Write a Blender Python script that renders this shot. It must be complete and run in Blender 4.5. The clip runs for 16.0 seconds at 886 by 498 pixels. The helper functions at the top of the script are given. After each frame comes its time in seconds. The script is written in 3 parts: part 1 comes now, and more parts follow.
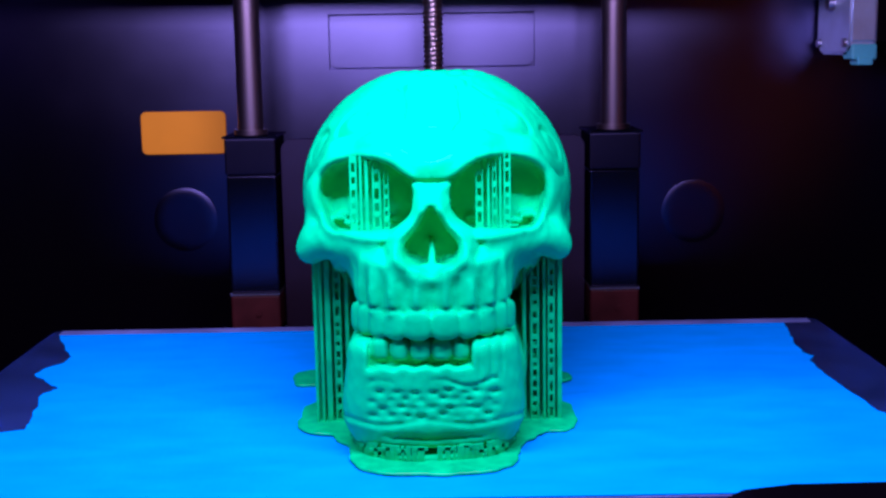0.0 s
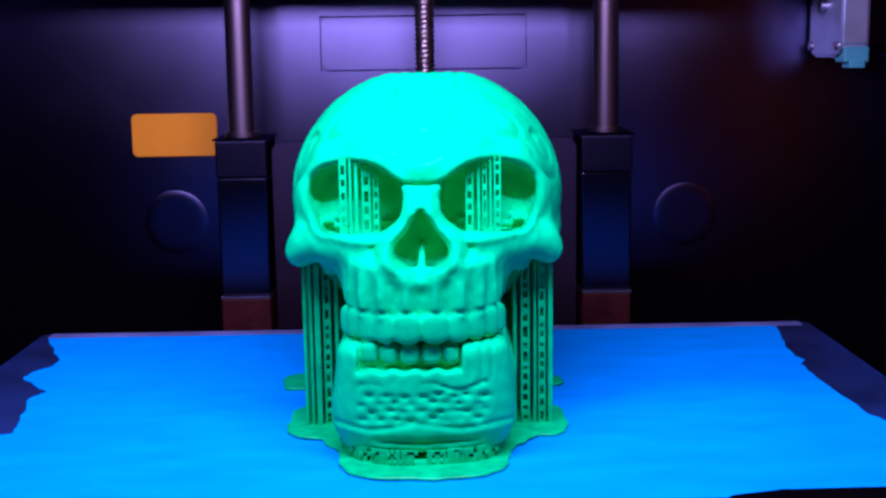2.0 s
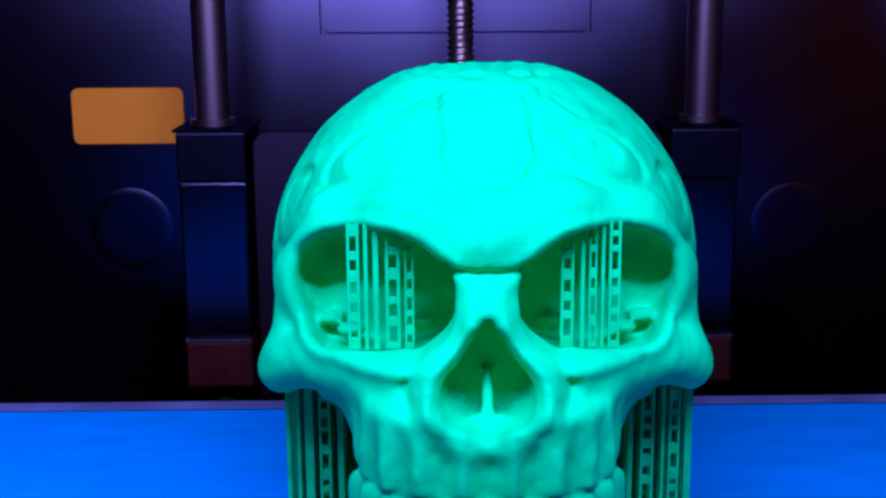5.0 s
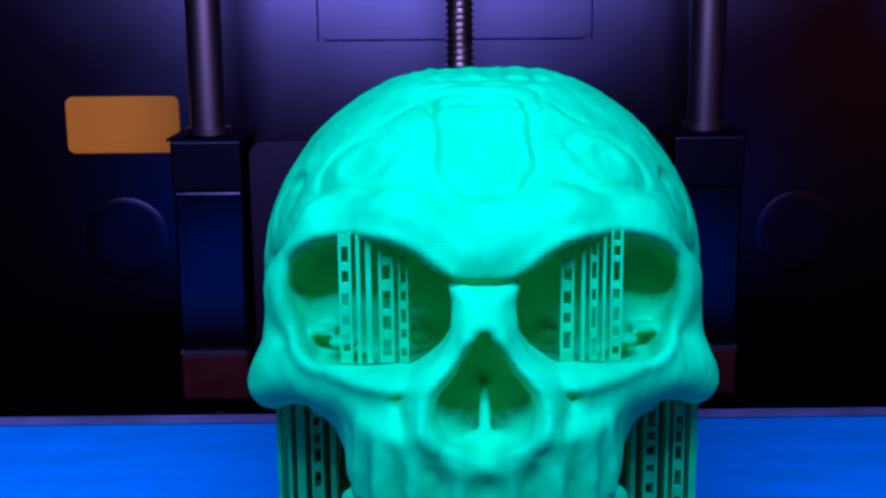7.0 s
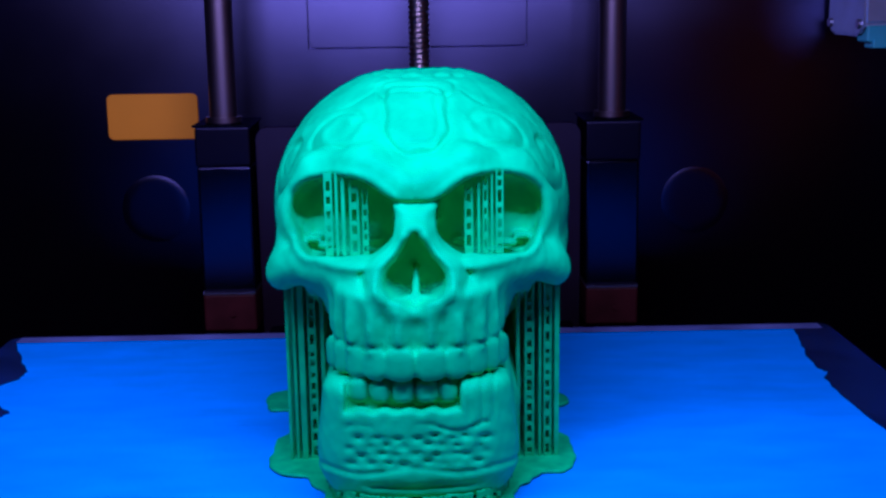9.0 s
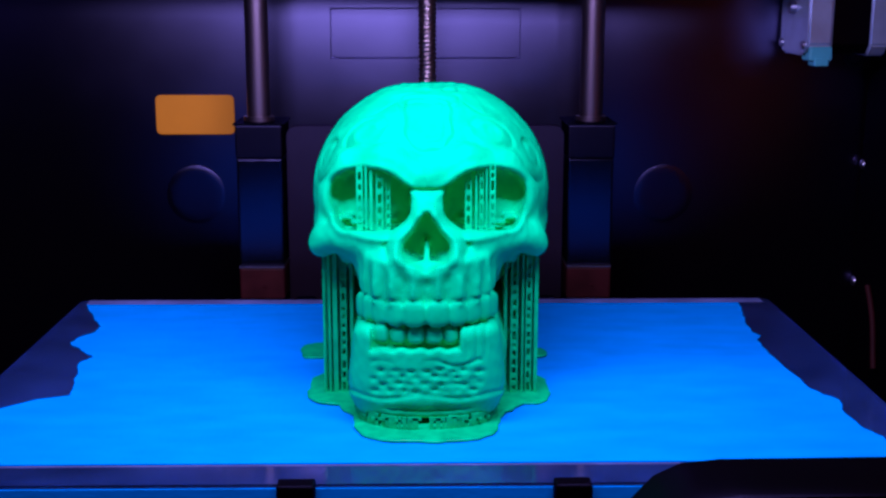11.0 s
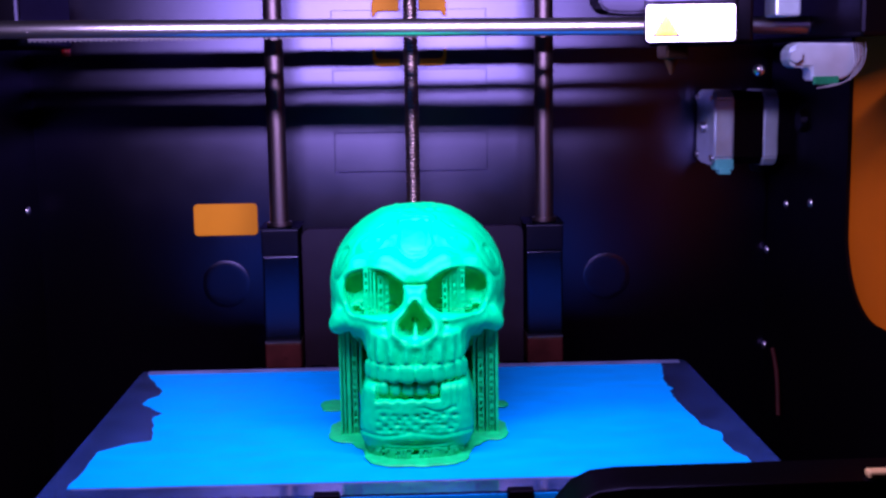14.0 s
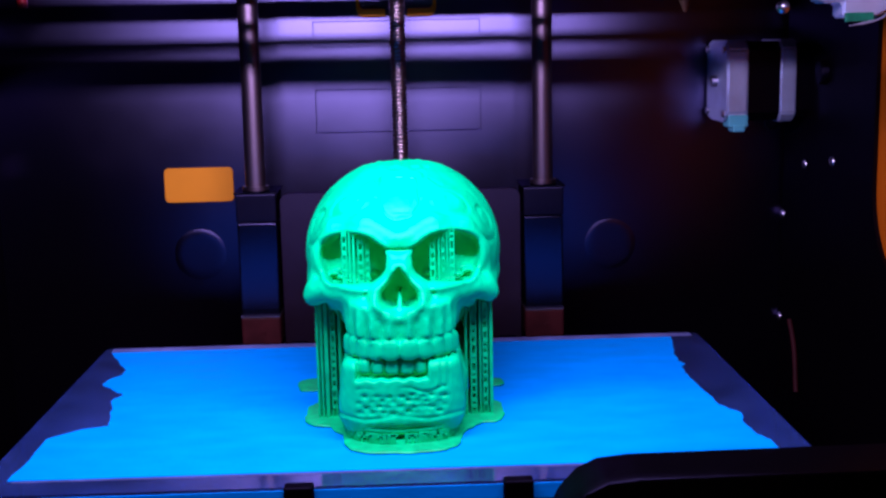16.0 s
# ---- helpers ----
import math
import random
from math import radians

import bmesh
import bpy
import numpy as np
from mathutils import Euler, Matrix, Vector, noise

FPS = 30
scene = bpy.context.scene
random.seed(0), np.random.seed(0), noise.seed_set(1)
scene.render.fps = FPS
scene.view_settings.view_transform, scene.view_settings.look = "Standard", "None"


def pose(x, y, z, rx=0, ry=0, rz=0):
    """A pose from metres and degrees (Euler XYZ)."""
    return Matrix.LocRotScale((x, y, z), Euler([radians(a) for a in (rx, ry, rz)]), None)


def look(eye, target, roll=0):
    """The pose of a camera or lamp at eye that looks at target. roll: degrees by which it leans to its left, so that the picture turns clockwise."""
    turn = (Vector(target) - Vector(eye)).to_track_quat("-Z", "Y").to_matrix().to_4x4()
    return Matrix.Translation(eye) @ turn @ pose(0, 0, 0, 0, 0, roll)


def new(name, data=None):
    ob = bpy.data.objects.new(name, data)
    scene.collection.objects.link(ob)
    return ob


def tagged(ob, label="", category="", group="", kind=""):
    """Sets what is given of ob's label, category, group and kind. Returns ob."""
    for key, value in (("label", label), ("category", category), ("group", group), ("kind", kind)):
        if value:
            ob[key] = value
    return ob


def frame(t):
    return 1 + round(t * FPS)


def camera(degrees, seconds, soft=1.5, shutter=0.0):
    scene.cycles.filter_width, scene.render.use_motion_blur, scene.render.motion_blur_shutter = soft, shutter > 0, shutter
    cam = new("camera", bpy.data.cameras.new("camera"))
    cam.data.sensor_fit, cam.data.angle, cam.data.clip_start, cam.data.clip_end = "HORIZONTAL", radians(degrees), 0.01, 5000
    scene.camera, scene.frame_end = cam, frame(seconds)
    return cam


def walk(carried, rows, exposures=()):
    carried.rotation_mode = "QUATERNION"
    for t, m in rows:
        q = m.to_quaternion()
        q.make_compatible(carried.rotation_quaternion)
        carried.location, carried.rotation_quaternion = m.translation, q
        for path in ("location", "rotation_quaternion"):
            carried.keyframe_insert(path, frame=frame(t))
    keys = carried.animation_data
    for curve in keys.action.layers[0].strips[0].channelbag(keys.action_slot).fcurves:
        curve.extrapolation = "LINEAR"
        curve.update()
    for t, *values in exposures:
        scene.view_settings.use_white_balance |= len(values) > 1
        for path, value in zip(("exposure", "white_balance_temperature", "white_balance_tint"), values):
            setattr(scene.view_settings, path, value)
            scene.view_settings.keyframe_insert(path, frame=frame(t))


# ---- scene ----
cam = camera(40.08, 16.0, soft=2.6)
PATH = [
    (0, (0.0006, -0.3089, 0.0883), (0.0023, -0.0128, 0.0401), -0.93),
    (0.5, (0.0004, -0.3094, 0.0875), (0.0021, -0.0132, 0.0399), -0.88),
    (1, (0.0002, -0.3081, 0.0877), (0.0029, -0.0119, 0.0400), -0.49),
    (1.5, (0.0003, -0.3067, 0.0885), (0.0029, -0.0104, 0.0411), -0.64),
    (2, (0.0015, -0.3076, 0.0883), (0.0047, -0.0114, 0.0406), -0.85),
    (2.5, (0.0016, -0.3046, 0.0870), (0.0053, -0.0086, 0.0386), -0.91),
    (3, (-0.0003, -0.2901, 0.0957), (0.0035, 0.0055, 0.0450), -1.22),
    (3.5, (-0.0040, -0.2487, 0.0951), (0.0027, 0.0428, 0.0244), -1.09),
    (4, (-0.0089, -0.2167, 0.0988), (-0.0034, 0.0753, 0.0301), -0.78),
    (6.5, (-0.0043, -0.1881, 0.0909), (-0.0030, 0.1057, 0.0301), -0.45),
    (7, (-0.0063, -0.1889, 0.0949), (-0.0042, 0.1047, 0.0335), -0.52),
    (7.5, (-0.0064, -0.1872, 0.1001), (-0.0074, 0.1061, 0.0368), -1.13),
    (8, (-0.0042, -0.1943, 0.1046), (-0.0048, 0.0986, 0.0399), -1.28),
    (8.5, (-0.0003, -0.2346, 0.1035), (0.0032, 0.0586, 0.0401), -0.98),
    (9, (0.0016, -0.2794, 0.0994), (0.0060, 0.0144, 0.0388), -0.84),
    (9.5, (0.0005, -0.3133, 0.0997), (0.0060, -0.0196, 0.0388), -0.42),
    (11.8, (-0.0019, -0.3664, 0.1191), (0.0034, -0.0730, 0.0569), 0.08),
    (12, (0.0010, -0.3758, 0.1221), (0.0066, -0.0820, 0.0619), -0.27),
    (12.5, (0.0035, -0.4196, 0.1311), (0.0108, -0.1248, 0.0759), -0.27),
    (13, (-0.0001, -0.4549, 0.1367), (0.0078, -0.1585, 0.0906), -0.19),
    (13.5, (-0.0038, -0.4660, 0.1376), (0.0045, -0.1697, 0.0912), -0.26),
    (14, (-0.0025, -0.4656, 0.1362), (0.0062, -0.1690, 0.0915), -0.89),
    (14.5, (-0.0004, -0.4635, 0.1352), (0.0085, -0.1671, 0.0900), -1.02),
    (15, (0.0003, -0.4563, 0.1322), (0.0097, -0.1600, 0.0864), -1.18),
    (15.5, (0.0031, -0.4462, 0.1313), (0.0133, -0.1502, 0.0837), -1.46),
    (16, (0.0021, -0.4208, 0.1244), (0.0112, -0.1252, 0.0739), -1.23),
]
EXPOSURES = [(0, 0.18, 5700, 10), (2.5, 0.18, 5700, 10), (3.5, 0.0, 5300, 10), (4.2, -0.2, 5000, 10), (6.5, -0.58, 4800, 10), (7.5, -0.70, 4700, 10),
             (9, -0.78, 4700, 10), (9.7, -0.70, 4800, 10), (12, 0.15, 5900, 10), (13.5, 0.30, 6200, 12), (16, 0.27, 6100, 12)]
walk(cam, [(t, look(eye, target, roll)) for t, eye, target, roll in PATH], EXPOSURES)

# ---- light: a dim room and one LED strip under the front beam ----
world = bpy.data.worlds.new("room")
scene.world = world
world.use_nodes = True
world.node_tree.nodes["Background"].inputs[0].default_value = (0.60, 0.22, 0.24, 1)
world.node_tree.nodes["Background"].inputs[1].default_value = 0.004
strip = bpy.data.lights.new("led_light", "AREA")
strip.shape, strip.size, strip.size_y = "RECTANGLE", 0.220, 0.005
strip.energy, strip.color = 1.30, (0.70, 0.54, 1.0)
new("led_light", strip).matrix_world = look((-0.010, -0.116, 0.1757), (-0.010, 0.02, 0.075))


# ---- materials ----
def material(name, color, rough=0.5, metal=0.0, spec=0.5, vary=0.15, scale=60.0, bump=0.0, bump_scale=400.0, layers=0.0,
             stretch=(1, 1, 1), transmission=0.0, ior=1.45, subsurface=0.0):
    """A plastic, metal or glass surface with mottled colour, uneven gloss and fine relief; layers: printed layer lines."""
    m = bpy.data.materials.new(name)
    m.use_nodes = True
    nt = m.node_tree
    n, link = nt.nodes, nt.links.new
    b = n["Principled BSDF"]
    b.inputs["Metallic"].default_value = metal
    b.inputs["Specular IOR Level"].default_value = spec
    b.inputs["IOR"].default_value = ior
    b.inputs["Transmission Weight"].default_value = transmission
    b.inputs["Subsurface Weight"].default_value = subsurface
    b.inputs["Subsurface Radius"].default_value = (0.3, 1.0, 0.5)
    b.inputs["Subsurface Scale"].default_value = 0.002
    co = n.new("ShaderNodeTexCoord")
    mp = n.new("ShaderNodeMapping")
    mp.inputs["Scale"].default_value = stretch
    link(co.outputs["Object"], mp.inputs["Vector"])
    big = n.new("ShaderNodeTexNoise")
    big.inputs["Scale"].default_value, big.inputs["Detail"].default_value = scale, 6
    link(mp.outputs[0], big.inputs["Vector"])
    ramp = n.new("ShaderNodeValToRGB")
    ramp.color_ramp.elements[0].position, ramp.color_ramp.elements[1].position = 0.3, 0.72
    ramp.color_ramp.elements[0].color = (*[c * (1 - vary) for c in color], 1)
    ramp.color_ramp.elements[1].color = (*[min(1, c * (1 + vary)) for c in color], 1)
    link(big.outputs["Fac"], ramp.inputs["Fac"])
    link(ramp.outputs["Color"], b.inputs["Base Color"])
    fine = n.new("ShaderNodeTexNoise")
    fine.inputs["Scale"].default_value, fine.inputs["Detail"].default_value = bump_scale, 4
    link(mp.outputs[0], fine.inputs["Vector"])
    rg = n.new("ShaderNodeMapRange")
    rg.inputs["To Min"].default_value, rg.inputs["To Max"].default_value = rough * 0.85, min(1, rough * 1.15)
    link(big.outputs["Fac"], rg.inputs["Value"])
    link(rg.outputs[0], b.inputs["Roughness"])
    if bump or layers:
        bp = n.new("ShaderNodeBump")
        bp.inputs["Strength"].default_value = 0.6
        bp.inputs["Distance"].default_value = bump or 0.00003
        link(fine.outputs["Fac"], bp.inputs["Height"])
        last = bp
        if layers:
            w = n.new("ShaderNodeTexWave")
            w.bands_direction = "Z"
            w.inputs["Scale"].default_value = layers
            w.inputs["Distortion"].default_value = 0.4
            link(co.outputs["Object"], w.inputs["Vector"])
            b2 = n.new("ShaderNodeBump")
            b2.inputs["Strength"].default_value, b2.inputs["Distance"].default_value = 0.3, 0.00004
            link(w.outputs["Fac"], b2.inputs["Height"])
            link(bp.outputs["Normal"], b2.inputs["Normal"])
            last = b2
        link(last.outputs["Normal"], b.inputs["Normal"])
    return m


GREEN = material("green_filament", (0.001, 0.61, 0.19), 0.55, spec=0.16, vary=0.16, scale=130, bump=0.00022, bump_scale=420, layers=800)
# same filament for raft and supports, shade under the print put into the colour
GREEN_SHADED = material("green_shaded", (0.001, 0.48, 0.13), 0.50, vary=0.25, scale=300, bump=0.0001, bump_scale=900, layers=800)
TAPE = material("blue_tape", (0.001, 0.30, 0.88), 0.60, spec=0.2, vary=0.10, scale=140, bump=0.00006, bump_scale=1200, stretch=(0.35, 1, 1))
ACRYLIC = material("clear_acrylic", (0.10, 0.20, 0.68), 0.09, vary=0.40, transmission=0.88, ior=1.49, scale=45)


def black(name, color, gloss, rough, scale):
    """Black paint or plastic: a near-black body under a smooth satin coat, with uneven gloss and fine grain."""
    m = bpy.data.materials.new(name)
    m.use_nodes = True
    nt = m.node_tree
    n, link = nt.nodes, nt.links.new
    n.remove(n["Principled BSDF"])
    body, coat, mix = n.new("ShaderNodeBsdfDiffuse"), n.new("ShaderNodeBsdfAnisotropic"), n.new("ShaderNodeMixShader")
    coat.distribution = "BECKMANN"
    # violet tint puts the purple of the lamp's glare into the coat colour
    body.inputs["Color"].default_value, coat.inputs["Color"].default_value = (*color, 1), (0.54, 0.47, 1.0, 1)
    co, big, fine = n.new("ShaderNodeTexCoord"), n.new("ShaderNodeTexNoise"), n.new("ShaderNodeTexNoise")
    big.inputs["Scale"].default_value, big.inputs["Detail"].default_value = scale, 5
    fine.inputs["Scale"].default_value = 1600
    for t in (big, fine):
        link(co.outputs["Object"], t.inputs["Vector"])
    rg, gl, bp = n.new("ShaderNodeMapRange"), n.new("ShaderNodeMapRange"), n.new("ShaderNodeBump")
    rg.inputs["To Min"].default_value, rg.inputs["To Max"].default_value = rough * 0.92, rough * 1.08
    gl.inputs["To Min"].default_value, gl.inputs["To Max"].default_value = gloss * 0.8, gloss * 1.2
    bp.inputs["Strength"].default_value, bp.inputs["Distance"].default_value = 0.35, 0.00004
    for t in (rg, gl):
        link(big.outputs["Fac"], t.inputs["Value"])
    link(fine.outputs["Fac"], bp.inputs["Height"])
    link(rg.outputs[0], coat.inputs["Roughness"])
    link(gl.outputs[0], mix.inputs["Fac"])
    for t in (body, coat):
        link(bp.outputs["Normal"], t.inputs["Normal"])
    link(body.outputs[0], mix.inputs[1])
    link(coat.outputs[0], mix.inputs[2])
    link(mix.outputs[0], n["Material Output"].inputs["Surface"])
    return m


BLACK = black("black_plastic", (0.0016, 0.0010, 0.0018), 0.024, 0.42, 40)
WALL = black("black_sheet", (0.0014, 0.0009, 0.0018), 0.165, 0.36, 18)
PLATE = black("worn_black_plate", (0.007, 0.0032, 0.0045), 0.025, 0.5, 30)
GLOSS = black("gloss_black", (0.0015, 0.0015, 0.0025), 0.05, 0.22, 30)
ORANGE = material("orange_plastic", (0.70, 0.24, 0.004), 0.6, spec=0.3, vary=0.06, scale=40)
ORANGE_PANEL = material("orange_panel", (0.42, 0.082, 0.0015), 0.6, spec=0.08, vary=0.12, scale=12)
STEEL = material("ground_steel", (0.48, 0.43, 0.50), 0.31, metal=1.0, vary=0.12, scale=200, stretch=(0.05, 1, 1))
ROD = material("dull_steel", (0.12, 0.085, 0.11), 0.42, metal=1.0, vary=0.25, scale=120, stretch=(1, 1, 0.05))
SCREW = material("threaded_steel", (0.34, 0.25, 0.25), 0.30, metal=1.0, vary=0.3, scale=150)
ALU = material("cast_aluminium", (0.55, 0.60, 0.78), 0.46, metal=0.7, vary=0.12, scale=90, bump=0.00008, bump_scale=900)
PALE_EDGE = material("pale_acrylic", (0.13, 0.145, 0.34), 0.55, spec=0.3, vary=0.30, scale=90, bump=0.00005, bump_scale=1500)
BRASS = material("hot_end_brass", (0.028, 0.009, 0.004), 0.6, metal=0.6, vary=0.3, scale=120)
WHITE = material("white_label", (0.88, 0.87, 0.90), 0.5, vary=0.03)
INK = material("dark_ink", (0.02, 0.015, 0.03), 0.6, vary=0.05)
AMBER = material("amber_ink", (0.85, 0.42, 0.03), 0.55, vary=0.05)
TEAL = material("teal_connector", (0.10, 0.42, 0.45), 0.4, vary=0.15)
PCB = material("circuit_board", (0.008, 0.14, 0.07), 0.4, vary=0.3, scale=400)
RED = material("dark_red_cap", (0.034, 0.005, 0.006), 0.6, spec=0.12, vary=0.3, scale=120)
BELT = material("rubber_belt", (0.10, 0.085, 0.12), 0.6, vary=0.2)
WIRE = material("grey_wire", (0.16, 0.15, 0.20), 0.5, vary=0.2)
GREY = material("grey_cable", (0.035, 0.025, 0.032), 0.5, vary=0.2)


# ---- mesh helpers ----
def box(bm, lo, hi, bevel=0.0, seg=2):
    r = bmesh.ops.create_cube(bm, size=1.0)
    for v in r["verts"]:
        v.co = Vector([(lo[i] + hi[i]) / 2 + v.co[i] * (hi[i] - lo[i]) for i in range(3)])
    if bevel:
        edges = list({e for v in r["verts"] for e in v.link_edges})
        bmesh.ops.bevel(bm, geom=edges, offset=bevel, segments=seg, affect="EDGES", profile=0.5)
    return bm


def rod(bm, a, b, r, seg=24, r2=None):
    a, b = Vector(a), Vector(b)
    m = Matrix.Translation((a + b) / 2) @ (b - a).to_track_quat("Z", "Y").to_matrix().to_4x4()
    bmesh.ops.create_cone(bm, cap_ends=True, segments=seg, radius1=r, radius2=r if r2 is None else r2, depth=(b - a).length, matrix=m)
    return bm


def prism(bm, outline, place, depth):
    """A plate: a closed outline of (u, v), put in space by place(u, v, w), from w = 0 to depth."""
    low = [bm.verts.new(place(u, v, 0)) for u, v in outline]
    top = [bm.verts.new(place(u, v, depth)) for u, v in outline]
    bm.faces.new(top)
    bm.faces.new(low[::-1])
    for i in range(len(low)):
        j = (i + 1) % len(low)
        bm.faces.new((low[i], low[j], top[j], top[i]))
    bmesh.ops.recalc_face_normals(bm, faces=bm.faces)
    return bm


def rounded(u0, v0, u1, v1, r, n=6):
    pts = []
    for cu, cv, a0 in ((u1 - r, v1 - r, 0), (u0 + r, v1 - r, 90), (u0 + r, v0 + r, 180), (u1 - r, v0 + r, 270)):
        for k in range(n + 1):
            a = radians(a0 + 90 * k / n)
            pts.append((cu + r * math.cos(a), cv + r * math.sin(a)))
    return pts


def part(name, bm, mat, parent=None, label="", smooth=None):
    me = bpy.data.meshes.new(name)
    bm.to_mesh(me)
    bm.free()
    me.materials.append(mat)
    if smooth is not None:
        me.polygons.foreach_set("use_smooth", [True] * len(me.polygons))
        me.set_sharp_from_angle(angle=radians(smooth))
    ob = new(name, me)
    ob.parent = parent
    return tagged(ob, label)


def thing(name, label, category, place=(0, 0, 0), group="", kind=""):
    ob = new(name)
    ob.location = place
    ob.empty_display_size = 0.005
    return tagged(ob, label, category, group, kind)


def tube(bm, pts, r, seg=8):
    """A round cord along the given points."""
    rings = []
    for k, p in enumerate(pts):
        d = (pts[min(k + 1, len(pts) - 1)] - pts[max(k - 1, 0)]).normalized()
        q = d.to_track_quat("Z", "Y")
        rings.append([bm.verts.new(p + q @ Vector((r * math.cos(2 * math.pi * i / seg), r * math.sin(2 * math.pi * i / seg), 0))) for i in range(seg)])
    for a, b in zip(rings, rings[1:]):
        for i in range(seg):
            bm.faces.new((a[i], a[(i + 1) % seg], b[(i + 1) % seg], b[i]))
    bm.faces.new(rings[0][::-1])
    bm.faces.new(rings[-1])
    return bm


def xz(y, sign=-1):
    """Plates on a wall that faces the front."""
    return lambda u, v, w: (u, y + sign * w, v)


# ---- enclosure ----
def setting(name, bm, mat, label, category):
    ob = part(name, bm, mat, None, label)
    return tagged(ob, "", category, "", "structure")


YW = 0.168
bm = bmesh.new()
box(bm, (-0.200, YW + 0.0015, -0.13), (0.200, YW + 0.006, 0.27))
wall = setting("wall_back", bm, WALL, "black sheet-metal back wall of the printer", "wall")
# raised middle panel with pressed fields
bm = bmesh.new()
X0, X1 = -0.0395, 0.0400
levels = [(-0.13, 0.0820, 0), (0.0820, 0.1030, 1), (0.1030, 0.1225, 0), (0.1225, 0.1350, 1), (0.1350, 0.1370, 0), (0.1370, 0.1650, 1), (0.1650, 0.27, 0)]
for z0, z1, hole in levels:
    if hole:
        box(bm, (-0.056, YW - 0.0012, z0), (X0, YW + 0.0015, z1))
        box(bm, (X1, YW - 0.0012, z0), (0.056, YW + 0.0015, z1))
        prism(bm, rounded(X0 + 0.0006, z0 + 0.0006, X1 - 0.0006, z1 - 0.0006, 0.0025), xz(YW + 0.0015), 0.0019)
    else:
        box(bm, (-0.056, YW - 0.0012, z0), (0.056, YW + 0.0015, z1))
part("raised_panel", bm, WALL, wall)
for s, x in ((-1, -0.0985), (1, 0.1030)):
    bm = bmesh.new()
    prof = [(0.0126, 0), (0.0118, 0.00015), (0.0105, 0.00025), (0.0080, 0.0002), (0.0040, 0.0001), (0.0005, 0.0001)]
    ring = [[bm.verts.new((x + r * math.cos(a * math.pi / 20), YW + 0.0015 - h, 0.024 + r * math.sin(a * math.pi / 20))) for a in range(40)] for r, h in prof]
    for p, q in zip(ring, ring[1:]):
        for i in range(40):
            bm.faces.new((p[i], p[(i + 1) % 40], q[(i + 1) % 40], q[i]))
    bm.faces.new(ring[-1])
    bmesh.ops.recalc_face_normals(bm, faces=bm.faces)
    part("round_knockout", bm, WALL, wall, "faint round pressed dish", 60)

bm = bmesh.new()
box(bm, (-0.200, -0.215, -0.13), (-0.194, YW + 0.0015, 0.27))
setting("wall_left", bm, BLACK, "black inner side wall of the printer", "wall")
# right wall with a large rounded side window, closed by an orange panel outside
bm = bmesh.new()
WY0, WY1, WZ0, WZ1, XR = -0.150, 0.0530, 0.0280, 0.235, 0.188
outer = [(-0.215, -0.13), (YW + 0.0015, -0.13), (YW + 0.0015, 0.27), (-0.215, 0.27)]
inner = rounded(WY0, WZ0, WY1, WZ1, 0.036, 24)


def side_wall(bm, x0, x1):
    rings = []
    n = len(inner)
    cy, cz = (WY0 + WY1) / 2, (WZ0 + WZ1) / 2
    for x in (x0, x1):
        far = []
        for u, v in inner:
            du, dv = u - cy, v - cz
            k = min(((YW + 0.0015 if du > 0 else -0.215) - cy) / du if abs(du) > 1e-6 else 9e9, ((0.27 if dv > 0 else -0.13) - cz) / dv if abs(dv) > 1e-6 else 9e9)
            far.append(bm.verts.new((x, cy + du * k, cz + dv * k)))
        rings.append((far, [bm.verts.new((x, u, v)) for u, v in inner]))
    for i in range(n):
        j = (i + 1) % n
        for far, near in rings:
            bm.faces.new((far[i], far[j], near[j], near[i]))
        bm.faces.new((rings[0][1][i], rings[0][1][j], rings[1][1][j], rings[1][1][i]))
        bm.faces.new((rings[0][0][i], rings[0][0][j], rings[1][0][j], rings[1][0][i]))
    bmesh.ops.recalc_face_normals(bm, faces=bm.faces)
    # the corners that the fan of rays cuts off
    for y, z in outer:
        sy, sz = (1 if y > 0 else -1), (1 if z > 0 else -1)
        box(bm, (x0 + 0.0003, min(y, y - sy * 0.06), min(z, z - sz * 0.06)), (x1 - 0.0003, max(y, y - sy * 0.06), max(z, z - sz * 0.06)))


side_wall(bm, XR, XR + 0.0016)
wr = setting("wall_right", bm, BLACK, "black inner side wall with a rounded side window", "wall")
bm = bmesh.new()
box(bm, (XR + 0.0018, -0.17, 0.005), (XR + 0.0060, 0.110, 0.255), 0.001)
side = part("side_panel", bm, ORANGE_PANEL, None, "orange plastic side panel closing the side window")
tagged(side, "", "panel", "", "structure")
bm = bmesh.new()
box(bm, (-0.200, -0.215, -0.136), (0.200, YW + 0.006, -0.13))
setting("floor", bm, BLACK, "black plastic floor of the printer", "floor")
bm = bmesh.new()
box(bm, (-0.200, -0.215, 0.27), (0.200, YW + 0.006, 0.276))
setting("ceiling", bm, BLACK, "black lid over the printer", "ceiling")
# front frame: posts, top beam that carries the LED strip, low beam
for s in (-1, 1):
    bm = bmesh.new()
    box(bm, (min(s * 0.165, s * 0.200), -0.235, -0.136), (max(s * 0.165, s * 0.200), -0.215, 0.276), 0.003)
    setting("trim", bm, BLACK, "black front post of the printer frame", "frame")
bm = bmesh.new()
box(bm, (-0.165, -0.235, 0.186), (0.165, -0.2155, 0.276), 0.003)
setting("trim", bm, BLACK, "black top front beam of the printer frame", "frame")
bm = bmesh.new()
box(bm, (-0.165, -0.235, -0.136), (0.165, -0.2155, -0.075), 0.003)
setting("trim", bm, BLACK, "black low front beam of the printer frame", "frame")
